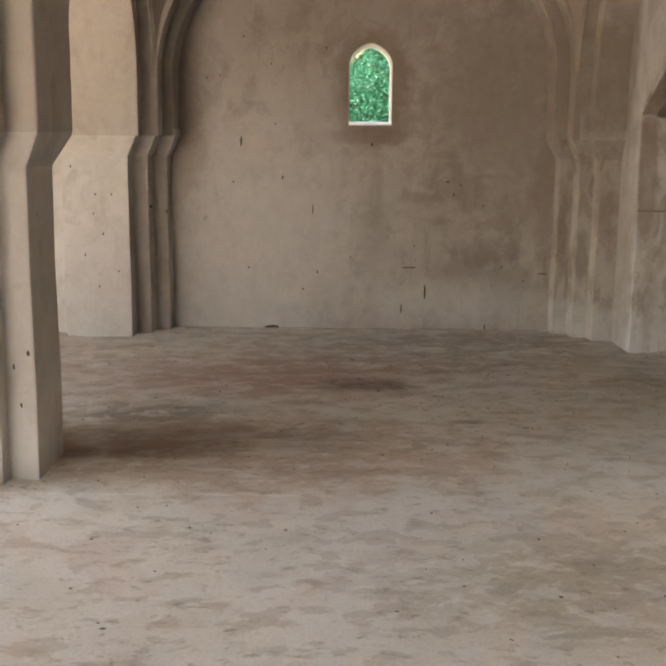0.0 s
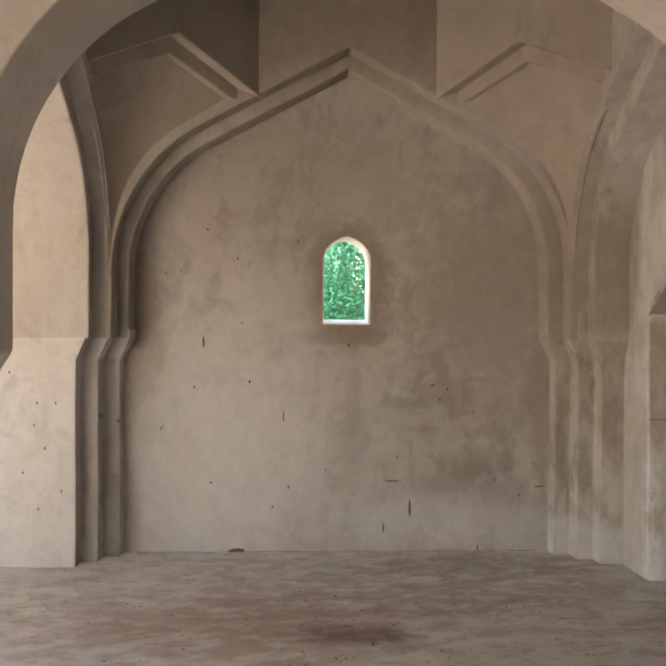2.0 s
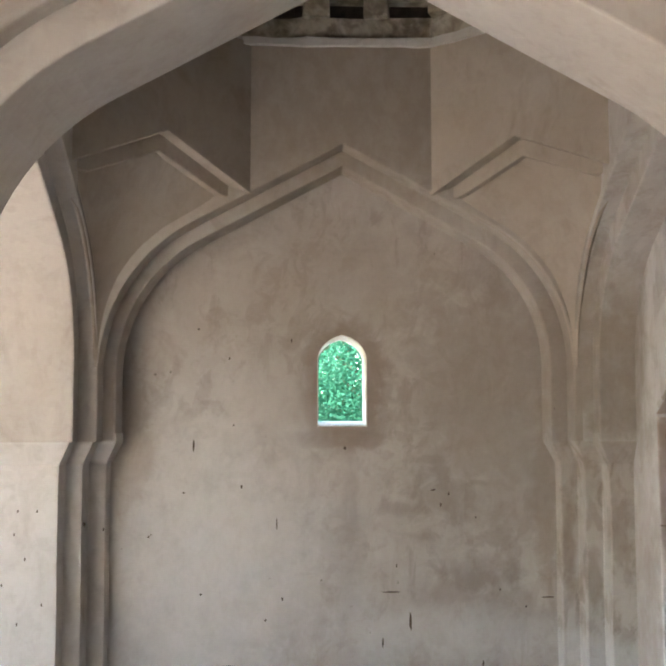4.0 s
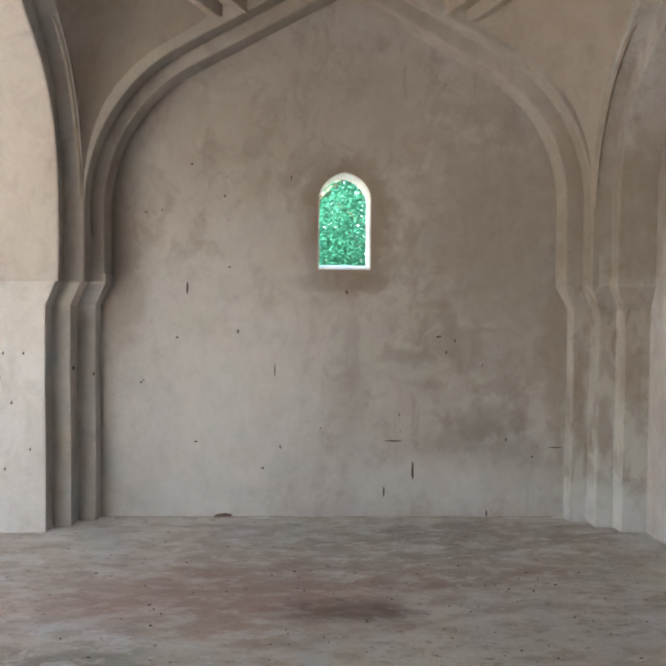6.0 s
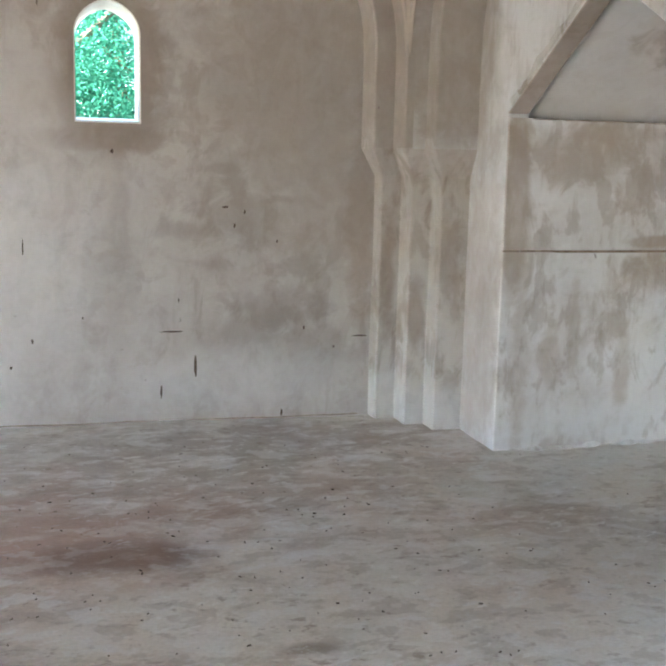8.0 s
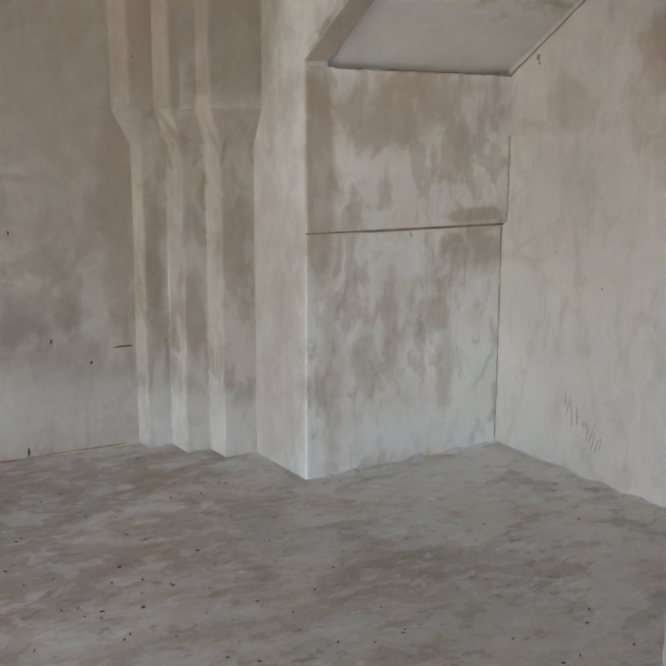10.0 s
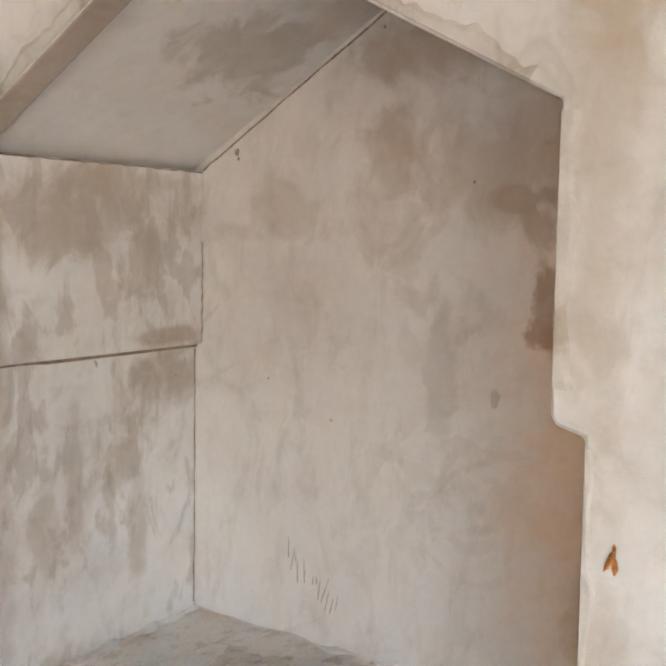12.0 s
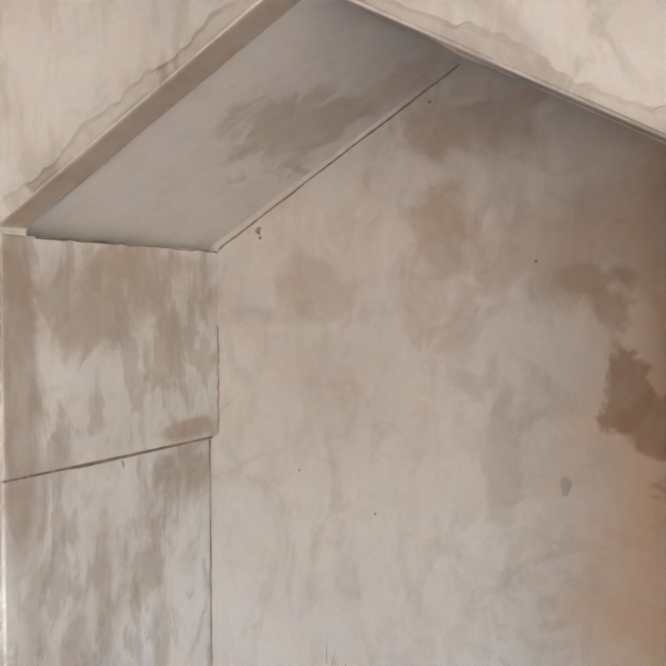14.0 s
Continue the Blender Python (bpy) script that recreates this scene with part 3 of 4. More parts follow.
def dome(cx, cy):
    bm = bmesh.new()
    rings = []
    profile = [(1.75, 4.4), (1.72, 4.7), (1.55, 5.1), (1.2, 5.5), (0.7, 5.77), (0.05, 5.9)]
    profile += [(0.05, 6.1), (0.8, 6.0), (1.4, 5.7), (1.8, 5.2), (2.0, 4.7), (2.02, 4.4)]
    for r, z in profile:
        rings.append([bm.verts.new((cx + r * math.cos(2 * math.pi * k / 32), cy + r * math.sin(2 * math.pi * k / 32), z)) for k in range(32)])
    for a, b in zip(rings, rings[1:] + rings[:1]):
        for k in range(32):
            j = (k + 1) % 32
            bm.faces.new((a[k], a[j], b[j], b[k]))
    ob = part("ceiling", bm, mat_dark, label="inside of a shallow dome, its shade painted dark", kind=structure, category="dome")
    for f in ob.data.polygons:
        f.use_smooth = True


for i in (0, 1):
    for j in (0, 1, 2):
        cx, (cy, half_y) = COL_X[i] - PITCH_X / 2, bay_y(j)
        for sx in (-1, 1):
            for sy in (-1, 1):
                squinch(cx, cy, half_y, sx, sy)
        drum_ring(cx, cy, half_y, -0.035, DRUM_TOP - 0.03, DRUM_TOP + 0.025, 0.35, "drum_ledge", mat_pier, "rough pale plaster ledge round the drum", 0.008)
        drum_ring(cx, cy, half_y, 0.02, DRUM_TOP + 0.025, DRUM_TOP + 0.18, 0.35, "drum_course", mat_stone, "broken rubble course above the ledge", 0.012)
        drum_ring(cx, cy, half_y, 0.10, DRUM_TOP + 0.18, DRUM_TOP + 0.5, 0.35, "drum_gallery", mat_dark, "recess under the dome, its shade painted dark", 0.0)
        # stone stubs that stand in the dark recess
        for k in range(24):
            turn = 2 * math.pi * (k + 0.35) / 24
            rng = random.Random(k * 7 + i * 3 + j)
            rad = 1.49 if abs(math.sin(2 * turn)) < 0.75 else 1.53
            w = rng.uniform(0.05, 0.11)
            bm = bmesh.new()
            outline = [(-w, DRUM_TOP + 0.17), (-w * 0.9, DRUM_TOP + 0.46), (w * rng.uniform(0.7, 1.0), DRUM_TOP + 0.46), (w, DRUM_TOP + 0.17)]
            c, s = math.cos(turn), math.sin(turn)
            add_prism(bm, outline, lambda u, v, q: (cx + c * (rad + 0.14 * q) - s * u, cy + s * (rad * 0.97 + 0.14 * q) + c * u, v))
            part("stone_stub", bm, mat_stone, label="rough stone stub in the dark recess below the dome", kind=structure, category="masonry", bevel=0.008)
        dome(cx, cy)

# ------------------------------------------------------------------ walls, floor, roof, ground
WALL_Y = 0.10
WIN_X, WIN_W, WIN_Z0, WIN_SPRING, WIN_TOP = 0.0425, 0.168, 1.60, 2.05, 2.222


def window_outline(grow=0.0, lift=0.0):
    """The window's outline from its lower left corner over its pointed head to its lower right."""
    w = WIN_W + grow
    pts = [(-w, WIN_Z0 - grow + lift)]
    for i in range(11):
        u = math.cos(math.pi / 2 * i / 10)
        pts.append((-w * u, WIN_SPRING + (WIN_TOP + grow - WIN_SPRING) * (0.72 * math.sqrt(max(0.0, 1 - u * u)) + 0.28 * (1 - u) ** 0.6)))
    return pts + [(-x, z) for x, z in pts[-2::-1]]


def north_wall():
    outer = [(-8.2, -0.1), (-8.2, 4.5), (3.4, 4.5), (3.4, -0.1)]
    hole = window_outline()
    bm = bmesh.new()
    half = len(hole) // 2
    left = [(WIN_X + x, z) for x, z in hole[: half + 1]]
    right = [(WIN_X + x, z) for x, z in hole[half:]]
    for hole_side, wall_side in ((left, -8.2), (right[::-1], 3.4)):
        outline = [(WIN_X, -0.1), (WIN_X, WIN_Z0)] + hole_side + [(WIN_X, 4.5), (wall_side, 4.5), (wall_side, -0.1)]
        rise = {p: 0.03 if p[1] <= WIN_Z0 + 1e-6 and p[1] > 0 else 0.0 for p in outline}
        add_prism(bm, outline, lambda u, v, k: (u, (WALL_Y, WALL_Y + 0.40)[k], v + (rise[(u, v)] if k else 0)))
    return part("wall_north", bm, mat_north, label="stained beige plaster wall, light falloff painted in, with a small pointed window", kind=structure, category="wall")


north = north_wall()


def window_liner():
    """The whitewashed reveal of the window, a thin lining all round."""
    bm = bmesh.new()
    inside, outside = window_outline(-0.006), window_outline(0.001)
    rings = []
    for y, lift in ((WALL_Y + 0.004, 0.0), (WALL_Y + 0.397, 0.03)):
        for line in (inside, outside):
            rings.append([bm.verts.new((WIN_X + x, y, z + (lift if z < WIN_Z0 + 0.02 else 0))) for x, z in line])
    count = len(inside)
    for a, b in ((0, 1), (0, 2), (2, 3)):
        for i in range(count):
            j = (i + 1) % count
            bm.faces.new((rings[a][i], rings[a][j], rings[b][j], rings[b][i]))
    return part("window_1", bm, mat_white, label="unglazed pointed window with a whitewashed reveal", kind=structure, category="window")


window_liner()


def gable(y0, y1, kink_y, kink_z, spring, peak_y, peak, y_low, y_high, top):
    """A wall with a gable-headed opening that stands on the floor, in y and z."""
    outline = [(y_high, -0.1), (y0, -0.1), (y0, spring), (peak_y, peak), (kink_y, spring)]
    if kink_z:
        outline += [(kink_y, kink_z), (kink_y - 0.012, kink_z - 0.02), (y1, kink_z - 0.035)]
    return outline + [(y1, -0.1), (y_low, -0.1), (y_low, top), (y_high, top)]


bm = bmesh.new()
add_prism(bm, gable(-0.752, -2.668, -2.598, 1.095, 1.68, -1.632, 2.185, -11.6, 0.10, 4.5), lambda u, v, k: ((1.895, 2.005)[k], u, v))
east = part("wall_east", bm, mat_east, label="whitewashed plaster wall with a gable-headed niche", kind=structure, category="wall", bevel=0.009)
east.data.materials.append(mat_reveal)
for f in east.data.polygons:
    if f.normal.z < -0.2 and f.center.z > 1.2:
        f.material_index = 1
bm = bmesh.new()
add_prism(bm, gable(-0.66, -2.74, -2.74, 0, 1.655, -1.63, 2.225, -11.6, 0.10, 4.5), lambda u, v, k: ((2.004, 2.935)[k], u, v))
part("niche_vault", bm, mat_vault, label="pale plaster vault with straight sloping sides", kind=structure, category="vault")
bm = bmesh.new()
add_box(bm, (2.935, -11.6, -0.1), (3.4, 0.1, 4.5))
niche_back = part("niche_back", bm, mat_niche, label="blotched whitewashed back wall of the niche", kind=structure, category="wall")
def niche_side(name, front_y, back_y, z0, z1, label):
    bm = bmesh.new()
    outline = [(1.899, front_y), (2.934, back_y), (2.934, -0.60), (2.1, -0.60), (1.95, -0.72), (1.900, -0.735)]
    add_prism(bm, outline, lambda u, v, k: (u, v, (z0, z1)[k]))
    return part(name, bm, mat_ledge, label=label, kind=structure, category="wall", bevel=0.004)


niche_side("niche_side", -0.762, -0.688, -0.1, 1.013, "damp-stained lower side wall of the niche")
niche_side("niche_side_upper", -0.7635, -0.725, 1.020, 1.66, "damp-stained upper side wall overhanging a dark joint")
# unseen walls added to shape the light, behind this aisle and on the west of the last bay's end; the hall is open on
# the west and south elsewhere
for name, lo, hi in (("light_block_south", (-2.3, -11.7, -0.1), (1.89, -11.2, 4.5)), ("light_block_west", (-6.5, -2.52, -0.1), (-6.2, 0.095, 4.49))):
    bm = bmesh.new()
    add_box(bm, lo, hi)
    part(name, bm, mat_plaster, label="unseen plain plaster wall added to block light", kind=structure, category="wall")
bm = bmesh.new()
add_prism(bm, [(1.902, -0.757), (2.934, -0.700), (2.934, -0.60), (2.1, -0.60)], lambda u, v, k: (u, v, (1.007, 1.023)[k]))
part("ledge_joint", bm, mat_crack, label="dark open joint in the niche wall", kind=structure, category="joint")


def crack(name, points, width, normal, seed):
    """A ragged dark line of filler or open joint along a corner."""
    rng = random.Random(seed)
    a, b, n = Vector(points[0]), Vector(points[1]), Vector(normal).normalized()
    side = (b - a).normalized().cross(n)
    bm = bmesh.new()
    last = None
    for k in range(25):
        p = a.lerp(b, k / 24) + side * rng.uniform(-0.3, 0.3) * width
        w = width * rng.uniform(0.35, 1.0)
        ring = [bm.verts.new(p - side * w / 2 - n * 0.004), bm.verts.new(p - side * w / 4 + n * 0.003), bm.verts.new(p + side * w / 4 + n * 0.003), bm.verts.new(p + side * w / 2 - n * 0.004)]
        if last:
            for q in range(3):
                bm.faces.new((last[q], last[q + 1], ring[q + 1], ring[q]))
        last = ring
    return part(name, bm, mat_crack, label="dark crack along the plaster edge", kind=structure, category="crack")


crack("crack", ((2.02, -0.762, 1.657), (2.93, -0.727, 1.657)), 0.008, (0, -1, 0), 1)
crack("crack", ((2.932, -0.73, 1.665), (2.932, -1.62, 2.205)), 0.006, (-1, 0, 0), 2)
crack("crack", ((2.93, -0.692, 0.02), (2.93, -0.692, 1.0)), 0.007, (-1, -1, 0), 3)
crack("crack", ((2.93, -0.728, 1.03), (2.93, -0.728, 1.4)), 0.008, (-1, -1, 0), 4)
crack("crack", ((-1.42, 0.099, 0.004), (1.42, 0.099, 0.004)), 0.010, (0, -1, 1), 5)


def crust(points, width, seed, grow):
    """A raised ragged strip of newer plaster along an edge of the niche."""
    rng = random.Random(seed)
    bm = bmesh.new()
    rows = []
    for (y0, z0), (y1, z1) in zip(points, points[1:]):
        count = max(2, int(math.hypot(y1 - y0, z1 - z0) / 0.025))
        for k in range(count):
            u = k / count
            y, z = y0 + (y1 - y0) * u, z0 + (z1 - z0) * u
            w = width * (0.65 + 0.7 * noise.noise((y * 6, z * 6, seed)) + rng.uniform(-0.12, 0.12))
            dy, dz = grow
            rows.append([bm.verts.new((1.897, y, z)), bm.verts.new((1.891 - 0.003 * rng.random(), y + dy * 0.004, z + dz * 0.004)),
                         bm.verts.new((1.8915 - 0.003 * rng.random(), y + dy * w * 0.6, z + dz * w * 0.6)), bm.verts.new((1.897, y + dy * w, z + dz * w))])
    for a, b in zip(rows, rows[1:]):
        for q in range(3):
            bm.faces.new((a[q], a[q + 1], b[q + 1], b[q]))
    return part("plaster_crust", bm, mat_crust, east, "rough raised plaster along the niche edge")


crust([(-0.80, 1.712), (-1.60, 2.175)], 0.07, 11, (0.5, 0.86))
crust([(-1.66, 2.18), (-2.56, 1.705)], 0.07, 12, (-0.46, 0.88))
crust([(-2.600, 1.66), (-2.600, 1.12)], 0.07, 13, (-1.0, 0.0))
crust([(-2.671, 1.04), (-2.671, 0.02)], 0.03, 14, (-1.0, 0.0))


def uneven_floor():
    bm = bmesh.new()
    nx, ny, x0, x1, y0, y1 = 120, 140, -6.6, 3.0, -11.7, 0.15
    grid = []
    for j in range(ny + 1):
        row = []
        for i in range(nx + 1):
            x, y = x0 + (x1 - x0) * i / nx, y0 + (y1 - y0) * j / ny
            z = 0.010 * noise.noise((x * 1.3, y * 1.3, 0)) + 0.006 * noise.noise((x * 5, y * 5, 3))
            row.append(bm.verts.new((x, y, z)))
        grid.append(row)
    for j in range(ny):
        for i in range(nx):
            bm.faces.new((grid[j][i], grid[j][i + 1], grid[j + 1][i + 1], grid[j + 1][i]))
    ob = part("floor", bm, mat_floor, label="worn grey lime floor with dusty and reddish patches, pier shadow and sheen painted in", kind=structure, category="floor")
    for f in ob.data.polygons:
        f.use_smooth = True
    return ob


floor = uneven_floor()


def ragged_strip(name, a, b, rise, reach, material, label, seed, owner):
    """A low broken ridge of mortar along a line; rise: its height, reach: how far it runs out to the side."""
    rng = random.Random(seed)
    a, b = Vector(a), Vector(b)
    side = Vector((0, 0, 1)).cross((b - a).normalized())
    count = max(8, int((b - a).length / 0.022))
    bm = bmesh.new()
    rows = []
    for k in range(count + 1):
        p = a.lerp(b, k / count) + side * 0.035 * noise.noise((k * 0.13, seed, 0)) * min(1.0, reach / 0.03)
        swell = max(0.12, 0.75 + 0.9 * noise.noise((k * 0.21, 3.0, seed)) + rng.uniform(-0.12, 0.12))
        w, h = reach * swell, rise * swell
        rows.append([bm.verts.new(p - side * 0.012 + Vector((0, 0, -0.02))), bm.verts.new(p + Vector((0, 0, h))), bm.verts.new(p + side * w * 0.35 + Vector((0, 0, h * rng.uniform(0.5, 0.8)))), bm.verts.new(p + side * w + Vector((0, 0, -0.016)))])
    for p, q in zip(rows, rows[1:]):
        for i in range(3):
            bm.faces.new((p[i], p[i + 1], q[i + 1], q[i]))
    return part(name, bm, material, owner, label)


ragged_strip("floor_edge", (-0.15, -3.87, -0.004), (-1.45, -3.90, -0.004), 0.008, 0.05, mat_floor, "broken edge of the upper floor layer", 21, floor)
ragged_strip("mortar_fillet", (2.93, -0.715, -0.01), (1.96, -0.770, -0.01), 0.030, 0.05, mat_ledge, "crumbling mortar fillet at the foot of the niche wall", 23, floor)
ragged_strip("mortar_fillet", (2.93, -2.60, -0.01), (2.93, -0.72, -0.01), 0.022, 0.035, mat_niche, "crumbling mortar fillet at the foot of the niche wall", 24, floor)

bm = bmesh.new()
add_prism(bm, [(-400, -400), (400, -400), (400, 400), (-400, 400)], lambda u, v, k: (u, v, (-0.4, -0.06)[k]))
part("ground", bm, mat_ground, label="dry bare earth round the building", kind=structure, category="ground")
# the roof round the domes, in strips
for x0, x1 in ((1.99 - 0.4, 3.6), (-1.99 - 0.4, -1.99 + 0.4), (-6.6, -5.97 + 0.4)):
    bm = bmesh.new()
    add_box(bm, (x0, -11.6, 4.42), (x1, 0.6, 4.72))
    part("roof", bm, mat_stone, label="flat roof strip between the domes", kind=structure, category="roof")
for y0, y1 in ((0.25 - 0.5, 0.60), (-3.53 - 0.5, -3.53 + 0.5), (-7.31 - 0.5, -7.31 + 0.5), (-11.6, -11.09 + 0.5)):
    bm = bmesh.new()
    add_box(bm, (-6.6, y0, 4.43), (3.6, y1, 4.71))
    part("roof", bm, mat_stone, label="flat roof strip between the domes", kind=structure, category="roof")

# ------------------------------------------------------------------ trees behind the window
def tree(x, y, height, leaves, seed):
    """A leafy tree: tapered trunk, limbs and a ragged crown of separate leaves."""
    rng = random.Random(seed)
    root = new("tree")
    root.location = (x, y, -0.06)
    tagged(root, "dense bright green leafy tree outside the window", "tree")

    def tube(bm, a, b, r0, r1, sides=8):
        a, b = Vector(a), Vector(b)
        q = (b - a).to_track_quat("Z", "Y")
        rings = [[bm.verts.new(c + q @ Vector((r * math.cos(2 * math.pi * k / sides), r * math.sin(2 * math.pi * k / sides), 0))) for k in range(sides)] for c, r in ((a, r0), ((a + b) / 2 + Vector((rng.uniform(-.05, .05), rng.uniform(-.05, .05), 0)), (r0 + r1) / 2), (b, r1))]
        for p, w in zip(rings, rings[1:]):
            for k in range(sides):
                bm.faces.new((p[k], p[(k + 1) % sides], w[(k + 1) % sides], w[k]))
        bm.faces.new(rings[0][::-1])
        bm.faces.new(rings[-1])

    bm = bmesh.new()
    tube(bm, (0, 0, -0.2), (0.1, 0, height * 0.55), 0.13, 0.07)
    part("trunk", bm, mat_bark, root, "rough brown trunk")
    for k in range(6):
        bm = bmesh.new()
        a = 2 * math.pi * k / 6 + rng.random()
        z = height * (0.22 + 0.06 * k)
        tube(bm, (0.06, 0, z), (math.cos(a) * 1.0, math.sin(a) * 0.8, z + 0.8), 0.05, 0.02)
        part("limb", bm, mat_bark, root)
    verts, faces = [], []
    clumps = [Vector((rng.uniform(-1.3, 1.3), rng.uniform(-0.8, 0.8), rng.uniform(0.6, height))) for _ in range(90)]
    for k in range(leaves):
        c = clumps[k % len(clumps)] + Vector((rng.gauss(0, 0.28), rng.gauss(0, 0.24), rng.gauss(0, 0.26)))
        c.z = max(c.z, 0.15)
        size = rng.uniform(0.014, 0.032)
        m = Euler((rng.uniform(-1.0, 1.0), rng.uniform(-0.9, 0.9), rng.uniform(0, 6.28))).to_matrix()
        base = len(verts)
        for p in ((0, 0, 0), (0.38, 0.5, 0.12), (0, 1.15, -0.08), (-0.38, 0.5, 0.12)):
            verts.append(c + m @ (Vector(p) * size))
        faces += [(base, base + 1, base + 2), (base, base + 2, base + 3)]
    mesh = bpy.data.meshes.new("crown")
    mesh.from_pydata(verts, [], faces)
    mesh.materials.append(mat_leaf)
    crown = new("crown", mesh)
    crown.parent = root
    tagged(crown, "crown of small bright green leaves")


tree(-0.7, 2.9, 3.6, 125000, 1)
tree(1.1, 3.2, 3.8, 125000, 2)
tree(0.2, 4.6, 4.6, 120000, 3)
tree(-1.0, 6.2, 5.0, 90000, 4)
tree(1.6, 6.4, 5.0, 90000, 5)

# ------------------------------------------------------------------ chips in the plaster
def chip(x, z, w, h, y, seed, owner=None):
    """A small dark hole or gouge in the plaster."""
    rng = random.Random(seed)
    pts = []
    for k in range(9):
        a = 2 * math.pi * k / 9
        r = rng.uniform(0.65, 1.15)
        pts.append((x + math.cos(a) * w * r / 2, z + math.sin(a) * h * r / 2))
    bm = bmesh.new()
    add_prism(bm, pts, lambda u, v, k: (u, (y - 0.0015, y + 0.01)[k], v))
    return part("plaster_chip", bm, mat_chip, owner or north)


CHIPS = [(-0.957, 1.475, 0.014, 0.10), (-0.72, 2.06, 0.014, 0.02), (-0.634, 1.20, 0.013, 0.035), (-0.30, 2.18, 0.010, 0.035), (-0.397, 0.96, 0.010, 0.09),
         (0.496, 0.30, 0.016, 0.13), (0.31, 0.17, 0.012, 0.08), (0.405, 0.67, 0.010, 0.035), (0.705, 1.075, 0.014, 0.03), (0.76, 1.15, 0.012, 0.03),
         (0.655, 1.175, 0.035, 0.014), (0.06, 1.455, 0.02, 0.025), (0.36, 0.50, 0.15, 0.010), (0.94, 0.99, 0.010, 0.02), (1.10, 0.51, 0.014, 0.02),
         (-0.36, 0.46, 0.012, 0.03), (-0.47, 0.32, 0.018, 0.02), (-0.90, 0.49, 0.02, 0.015), (-1.02, 1.16, 0.022, 0.014), (-1.25, 0.87, 0.014, 0.018), (-1.235, 0.885, 0.012, 0.008), (-0.72, 0.012, 0.14, 0.035),
         (-0.10, 0.58, 0.01, 0.016), (-0.69, 1.61, 0.014, 0.014), (-0.93, 2.26, 0.016, 0.016), (1.274, 0.40, 0.012, 0.016), (0.98, 0.03, 0.014, 0.05), (1.42, 0.46, 0.10, 0.010)]
for k, (x, z, w, h) in enumerate(CHIPS):
    chip(x, z, w, h, WALL_Y, k)

for k, (x, z) in enumerate(((-2.19, 1.28), (-2.01, 1.075), (-1.89, 1.075), (-2.03, 0.93), (-1.96, 0.78), (-2.10, 0.62), (-1.85, 0.50), (-2.0, 0.38))):
    chip(x, z, 0.012, 0.022, -0.302, 60 + k, piers[(-1.99, 0.25)])
for k, (x, z, y) in enumerate(((-1.625, 0.98, -0.157), (-1.645, 0.10, -0.157), (-1.69, 0.32, -0.157), (-1.53, 0.93, 0.003), (-1.575, 0.62, 0.003), (-1.62, 1.95, -0.240))):
    chip(x, z, 0.014, 0.028, y, 70 + k, piers[(-1.99, 0.25)])
for k, (x, z, w) in enumerate(((-1.57, 0.51, 0.016), (-1.545, 0.34, 0.018), (-1.505, 0.57, 0.024))):
    chip(x, z, w * 0.6, 0.026, -3.733, 80 + k, piers[(-1.99, -3.53)])

# ------------------------------------------------------------------ a dry leaf on the wall beside the niche
leaf = new("dry_leaf")
leaf.location = (1.893, -2.735, 0.847)
tagged(leaf, "small curled orange dry leaf stuck on the wall", "leaf")
for k, (dy, dz, ln, wd, tilt) in enumerate(((-0.001, 0.014, 0.026, 0.009, 5), (0.008, -0.010, 0.040, 0.011, 25), (-0.003, -0.013, 0.038, 0.013, -5), (0.002, 0.000, 0.028, 0.014, 14))):
    bm = bmesh.new()
    ring = [(-0.5, 0), (-0.2, 0.5), (0.25, 0.42), (0.5, 0), (0.25, -0.45), (-0.2, -0.5)]
    t = radians(90 + tilt)
    add_prism(bm, ring, lambda u, v, q: (-0.002 - 0.006 * q * (1 - 4 * v * v), dy + u * ln * math.cos(t) - v * wd * math.sin(t), dz + u * ln * math.sin(t) + v * wd * math.cos(t)))
    part("blade", bm, mat_dry, leaf)

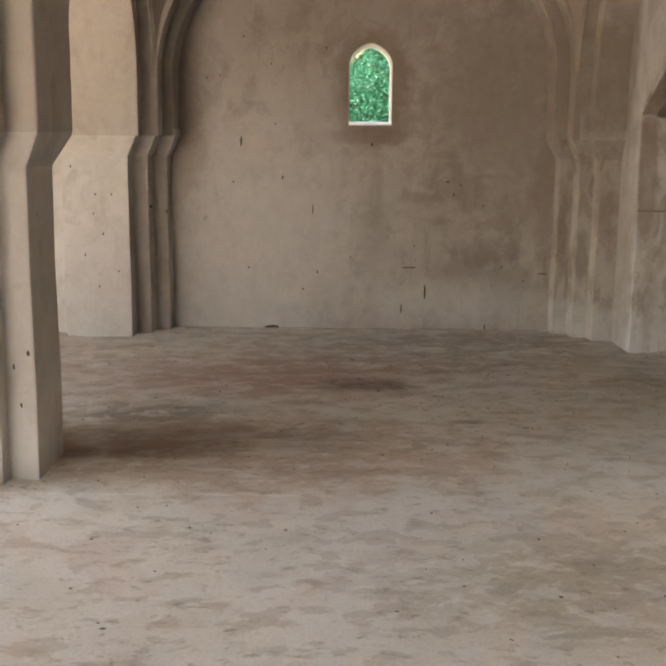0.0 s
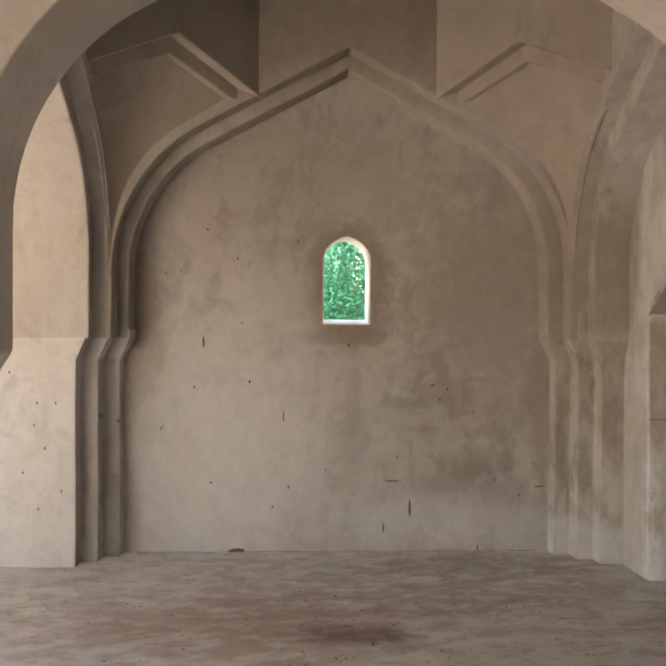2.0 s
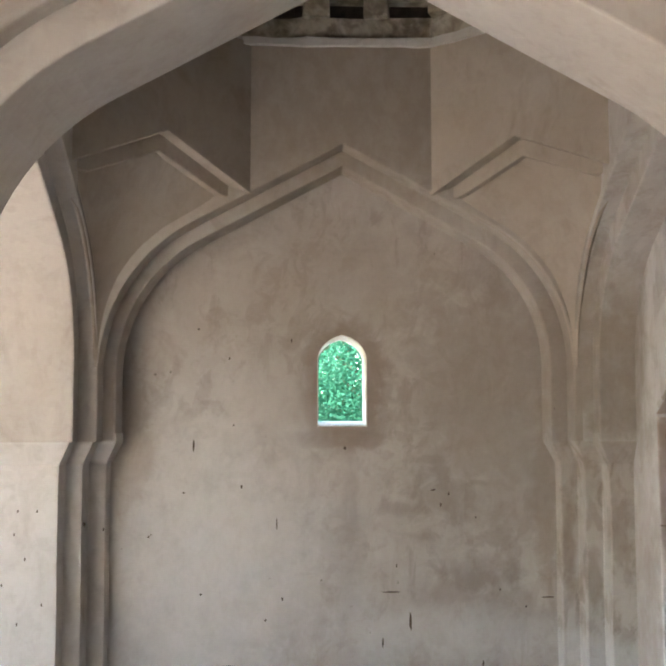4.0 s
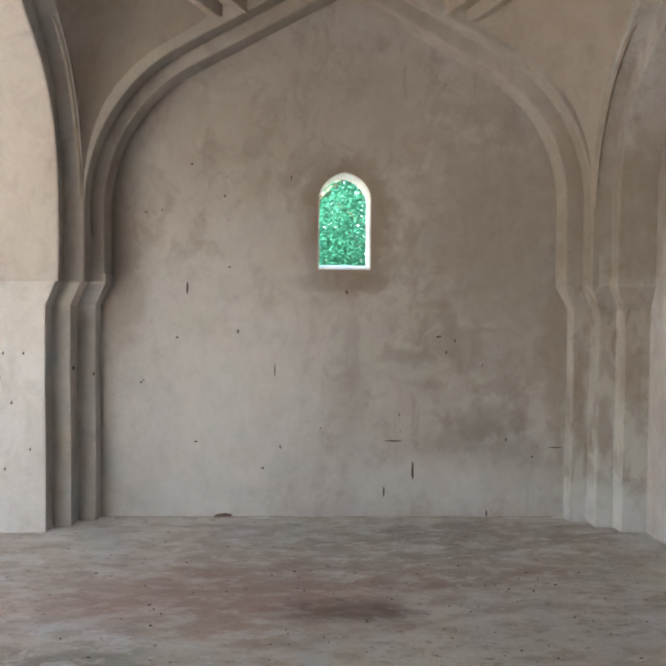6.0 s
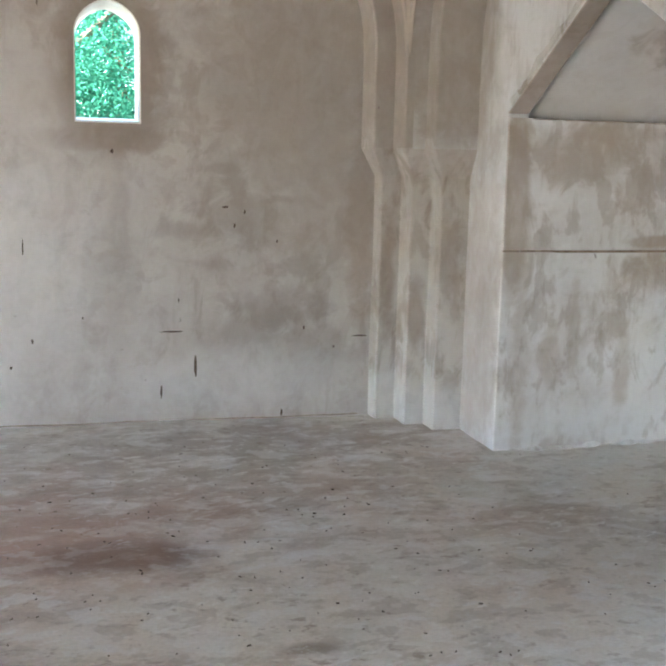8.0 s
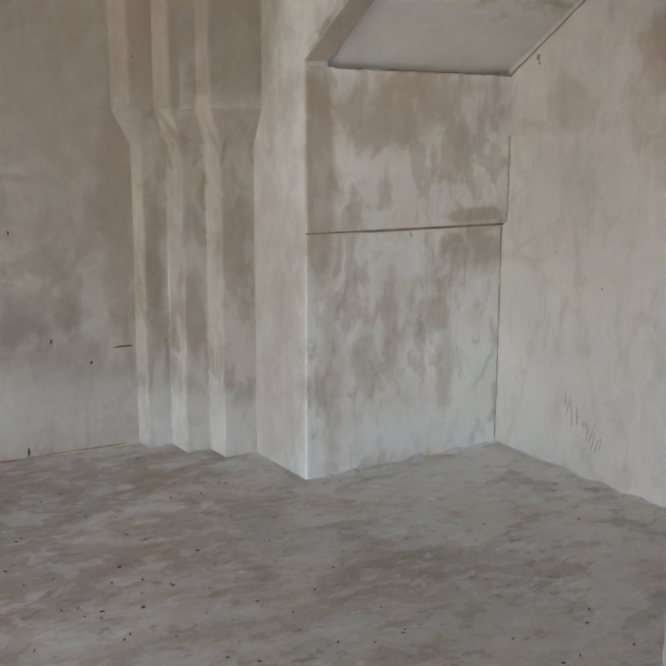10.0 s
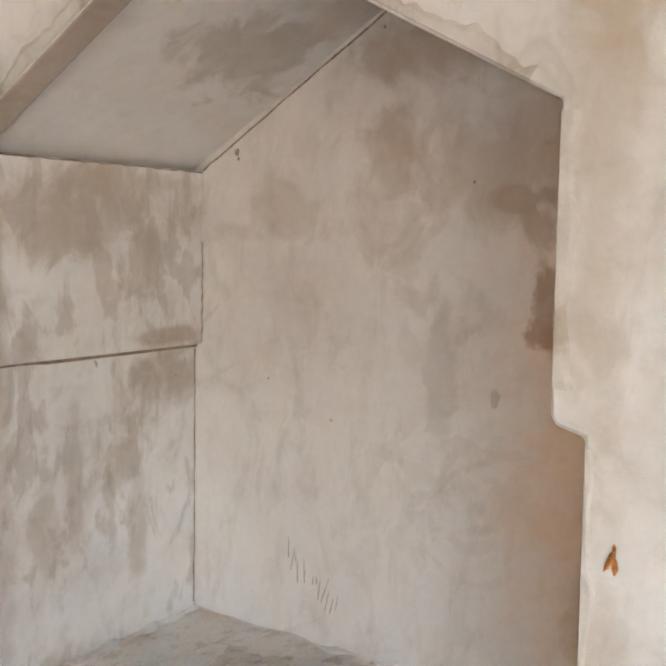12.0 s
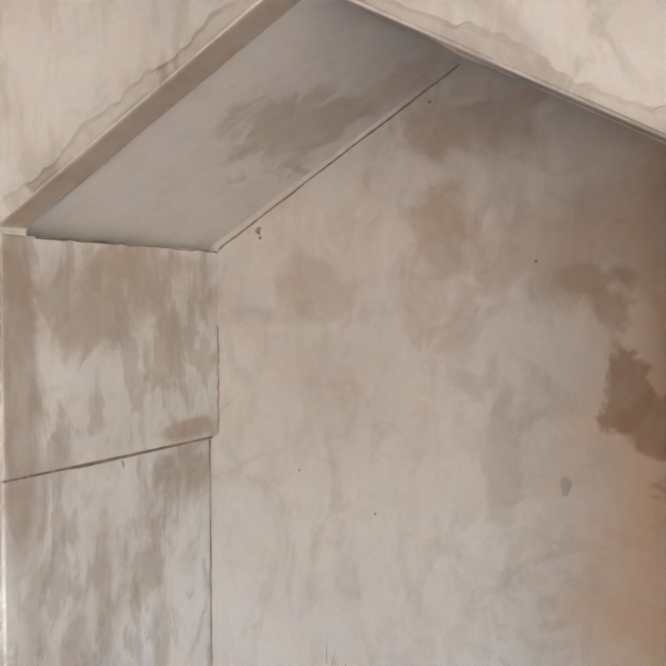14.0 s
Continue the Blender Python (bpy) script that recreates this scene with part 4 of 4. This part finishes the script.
# ------------------------------------------------------------------ litter on the floor
def litter(count, seed):
    """Dark crumbs, bits of leaf and twig strewn over the floor."""
    rng = random.Random(seed)
    verts, faces = [], []
    for k in range(count):
        if k % 3 == 0:
            x, y = rng.gauss(0.3, 0.8), rng.gauss(-1.9, 0.7)
        else:
            x, y = rng.uniform(-1.8, 2.6), rng.uniform(-6.5, -0.2)
        if x > 1.85 and not (-2.5 < y < -0.8):
            continue
        z = 0.010 * noise.noise((x * 1.3, y * 1.3, 0)) + 0.006 * noise.noise((x * 5, y * 5, 3))
        ln, wd, hi = rng.uniform(0.006, 0.024) * rng.uniform(0.6, 1.0), rng.uniform(0.003, 0.007), rng.uniform(0.002, 0.004)
        a = rng.uniform(0, 6.28)
        base = len(verts)
        for u, v in ((-0.5, -0.3), (0.4, -0.5), (0.55, 0.3), (-0.35, 0.5)):
            px, py = u * ln, v * wd
            qx, qy = px * math.cos(a) - py * math.sin(a), px * math.sin(a) + py * math.cos(a)
            verts.append((x + qx, y + qy, z - 0.002))
            verts.append((x + qx * 0.7, y + qy * 0.7, z + hi))
        b = base
        faces += [(b + 1, b + 3, b + 5, b + 7)] + [(b + 2 * i, b + (2 * i + 2) % 8, b + (2 * i + 3) % 8, b + 2 * i + 1) for i in range(4)]
    mesh = bpy.data.meshes.new("floor_litter")
    mesh.from_pydata(verts, [], faces)
    mesh.materials.append(mat_debris)
    return tagged(new("floor_litter", mesh), "dark crumbs and bits of leaf strewn on the floor", "litter", kind="stuff")


litter(430, 5)

# ------------------------------------------------------------------ scratches and small holes in the niche
def scratch(y, z, length, lean, width, seed):
    rng = random.Random(seed)
    pts = [(-width, -length / 2), (width * 0.6, -length / 2), (width * 1.0, 0), (width * 0.4, length / 2), (-width * 0.5, length / 2), (-width * 0.7, rng.uniform(-0.2, 0.2) * length)]
    bm = bmesh.new()
    c, t = math.cos(lean), math.sin(lean)
    add_prism(bm, pts, lambda u, v, k: ((2.9335, 2.95)[k], y + u * c - v * t, z + u * t + v * c))
    return part("scratch", bm, mat_crack, niche_back)


marks = random.Random(12)
for k in range(13):
    scratch(-1.15 - 0.017 * k + marks.uniform(-0.012, 0.012), 0.31 - 0.014 * k + marks.uniform(-0.03, 0.03), marks.uniform(0.02, 0.10), marks.uniform(-0.05, 0.35), marks.uniform(0.0007, 0.0015), k)
for k, (y, z, size) in enumerate(((-0.893, 1.725, 0.012), (-0.90, 1.70, 0.006), (-1.86, 1.60, 0.005), (-1.33, 0.80, 0.004), (-1.05, 0.92, 0.004), (-1.52, 2.10, 0.005))):
    scratch(y, z, size * 2, 0.5, size, 30 + k)
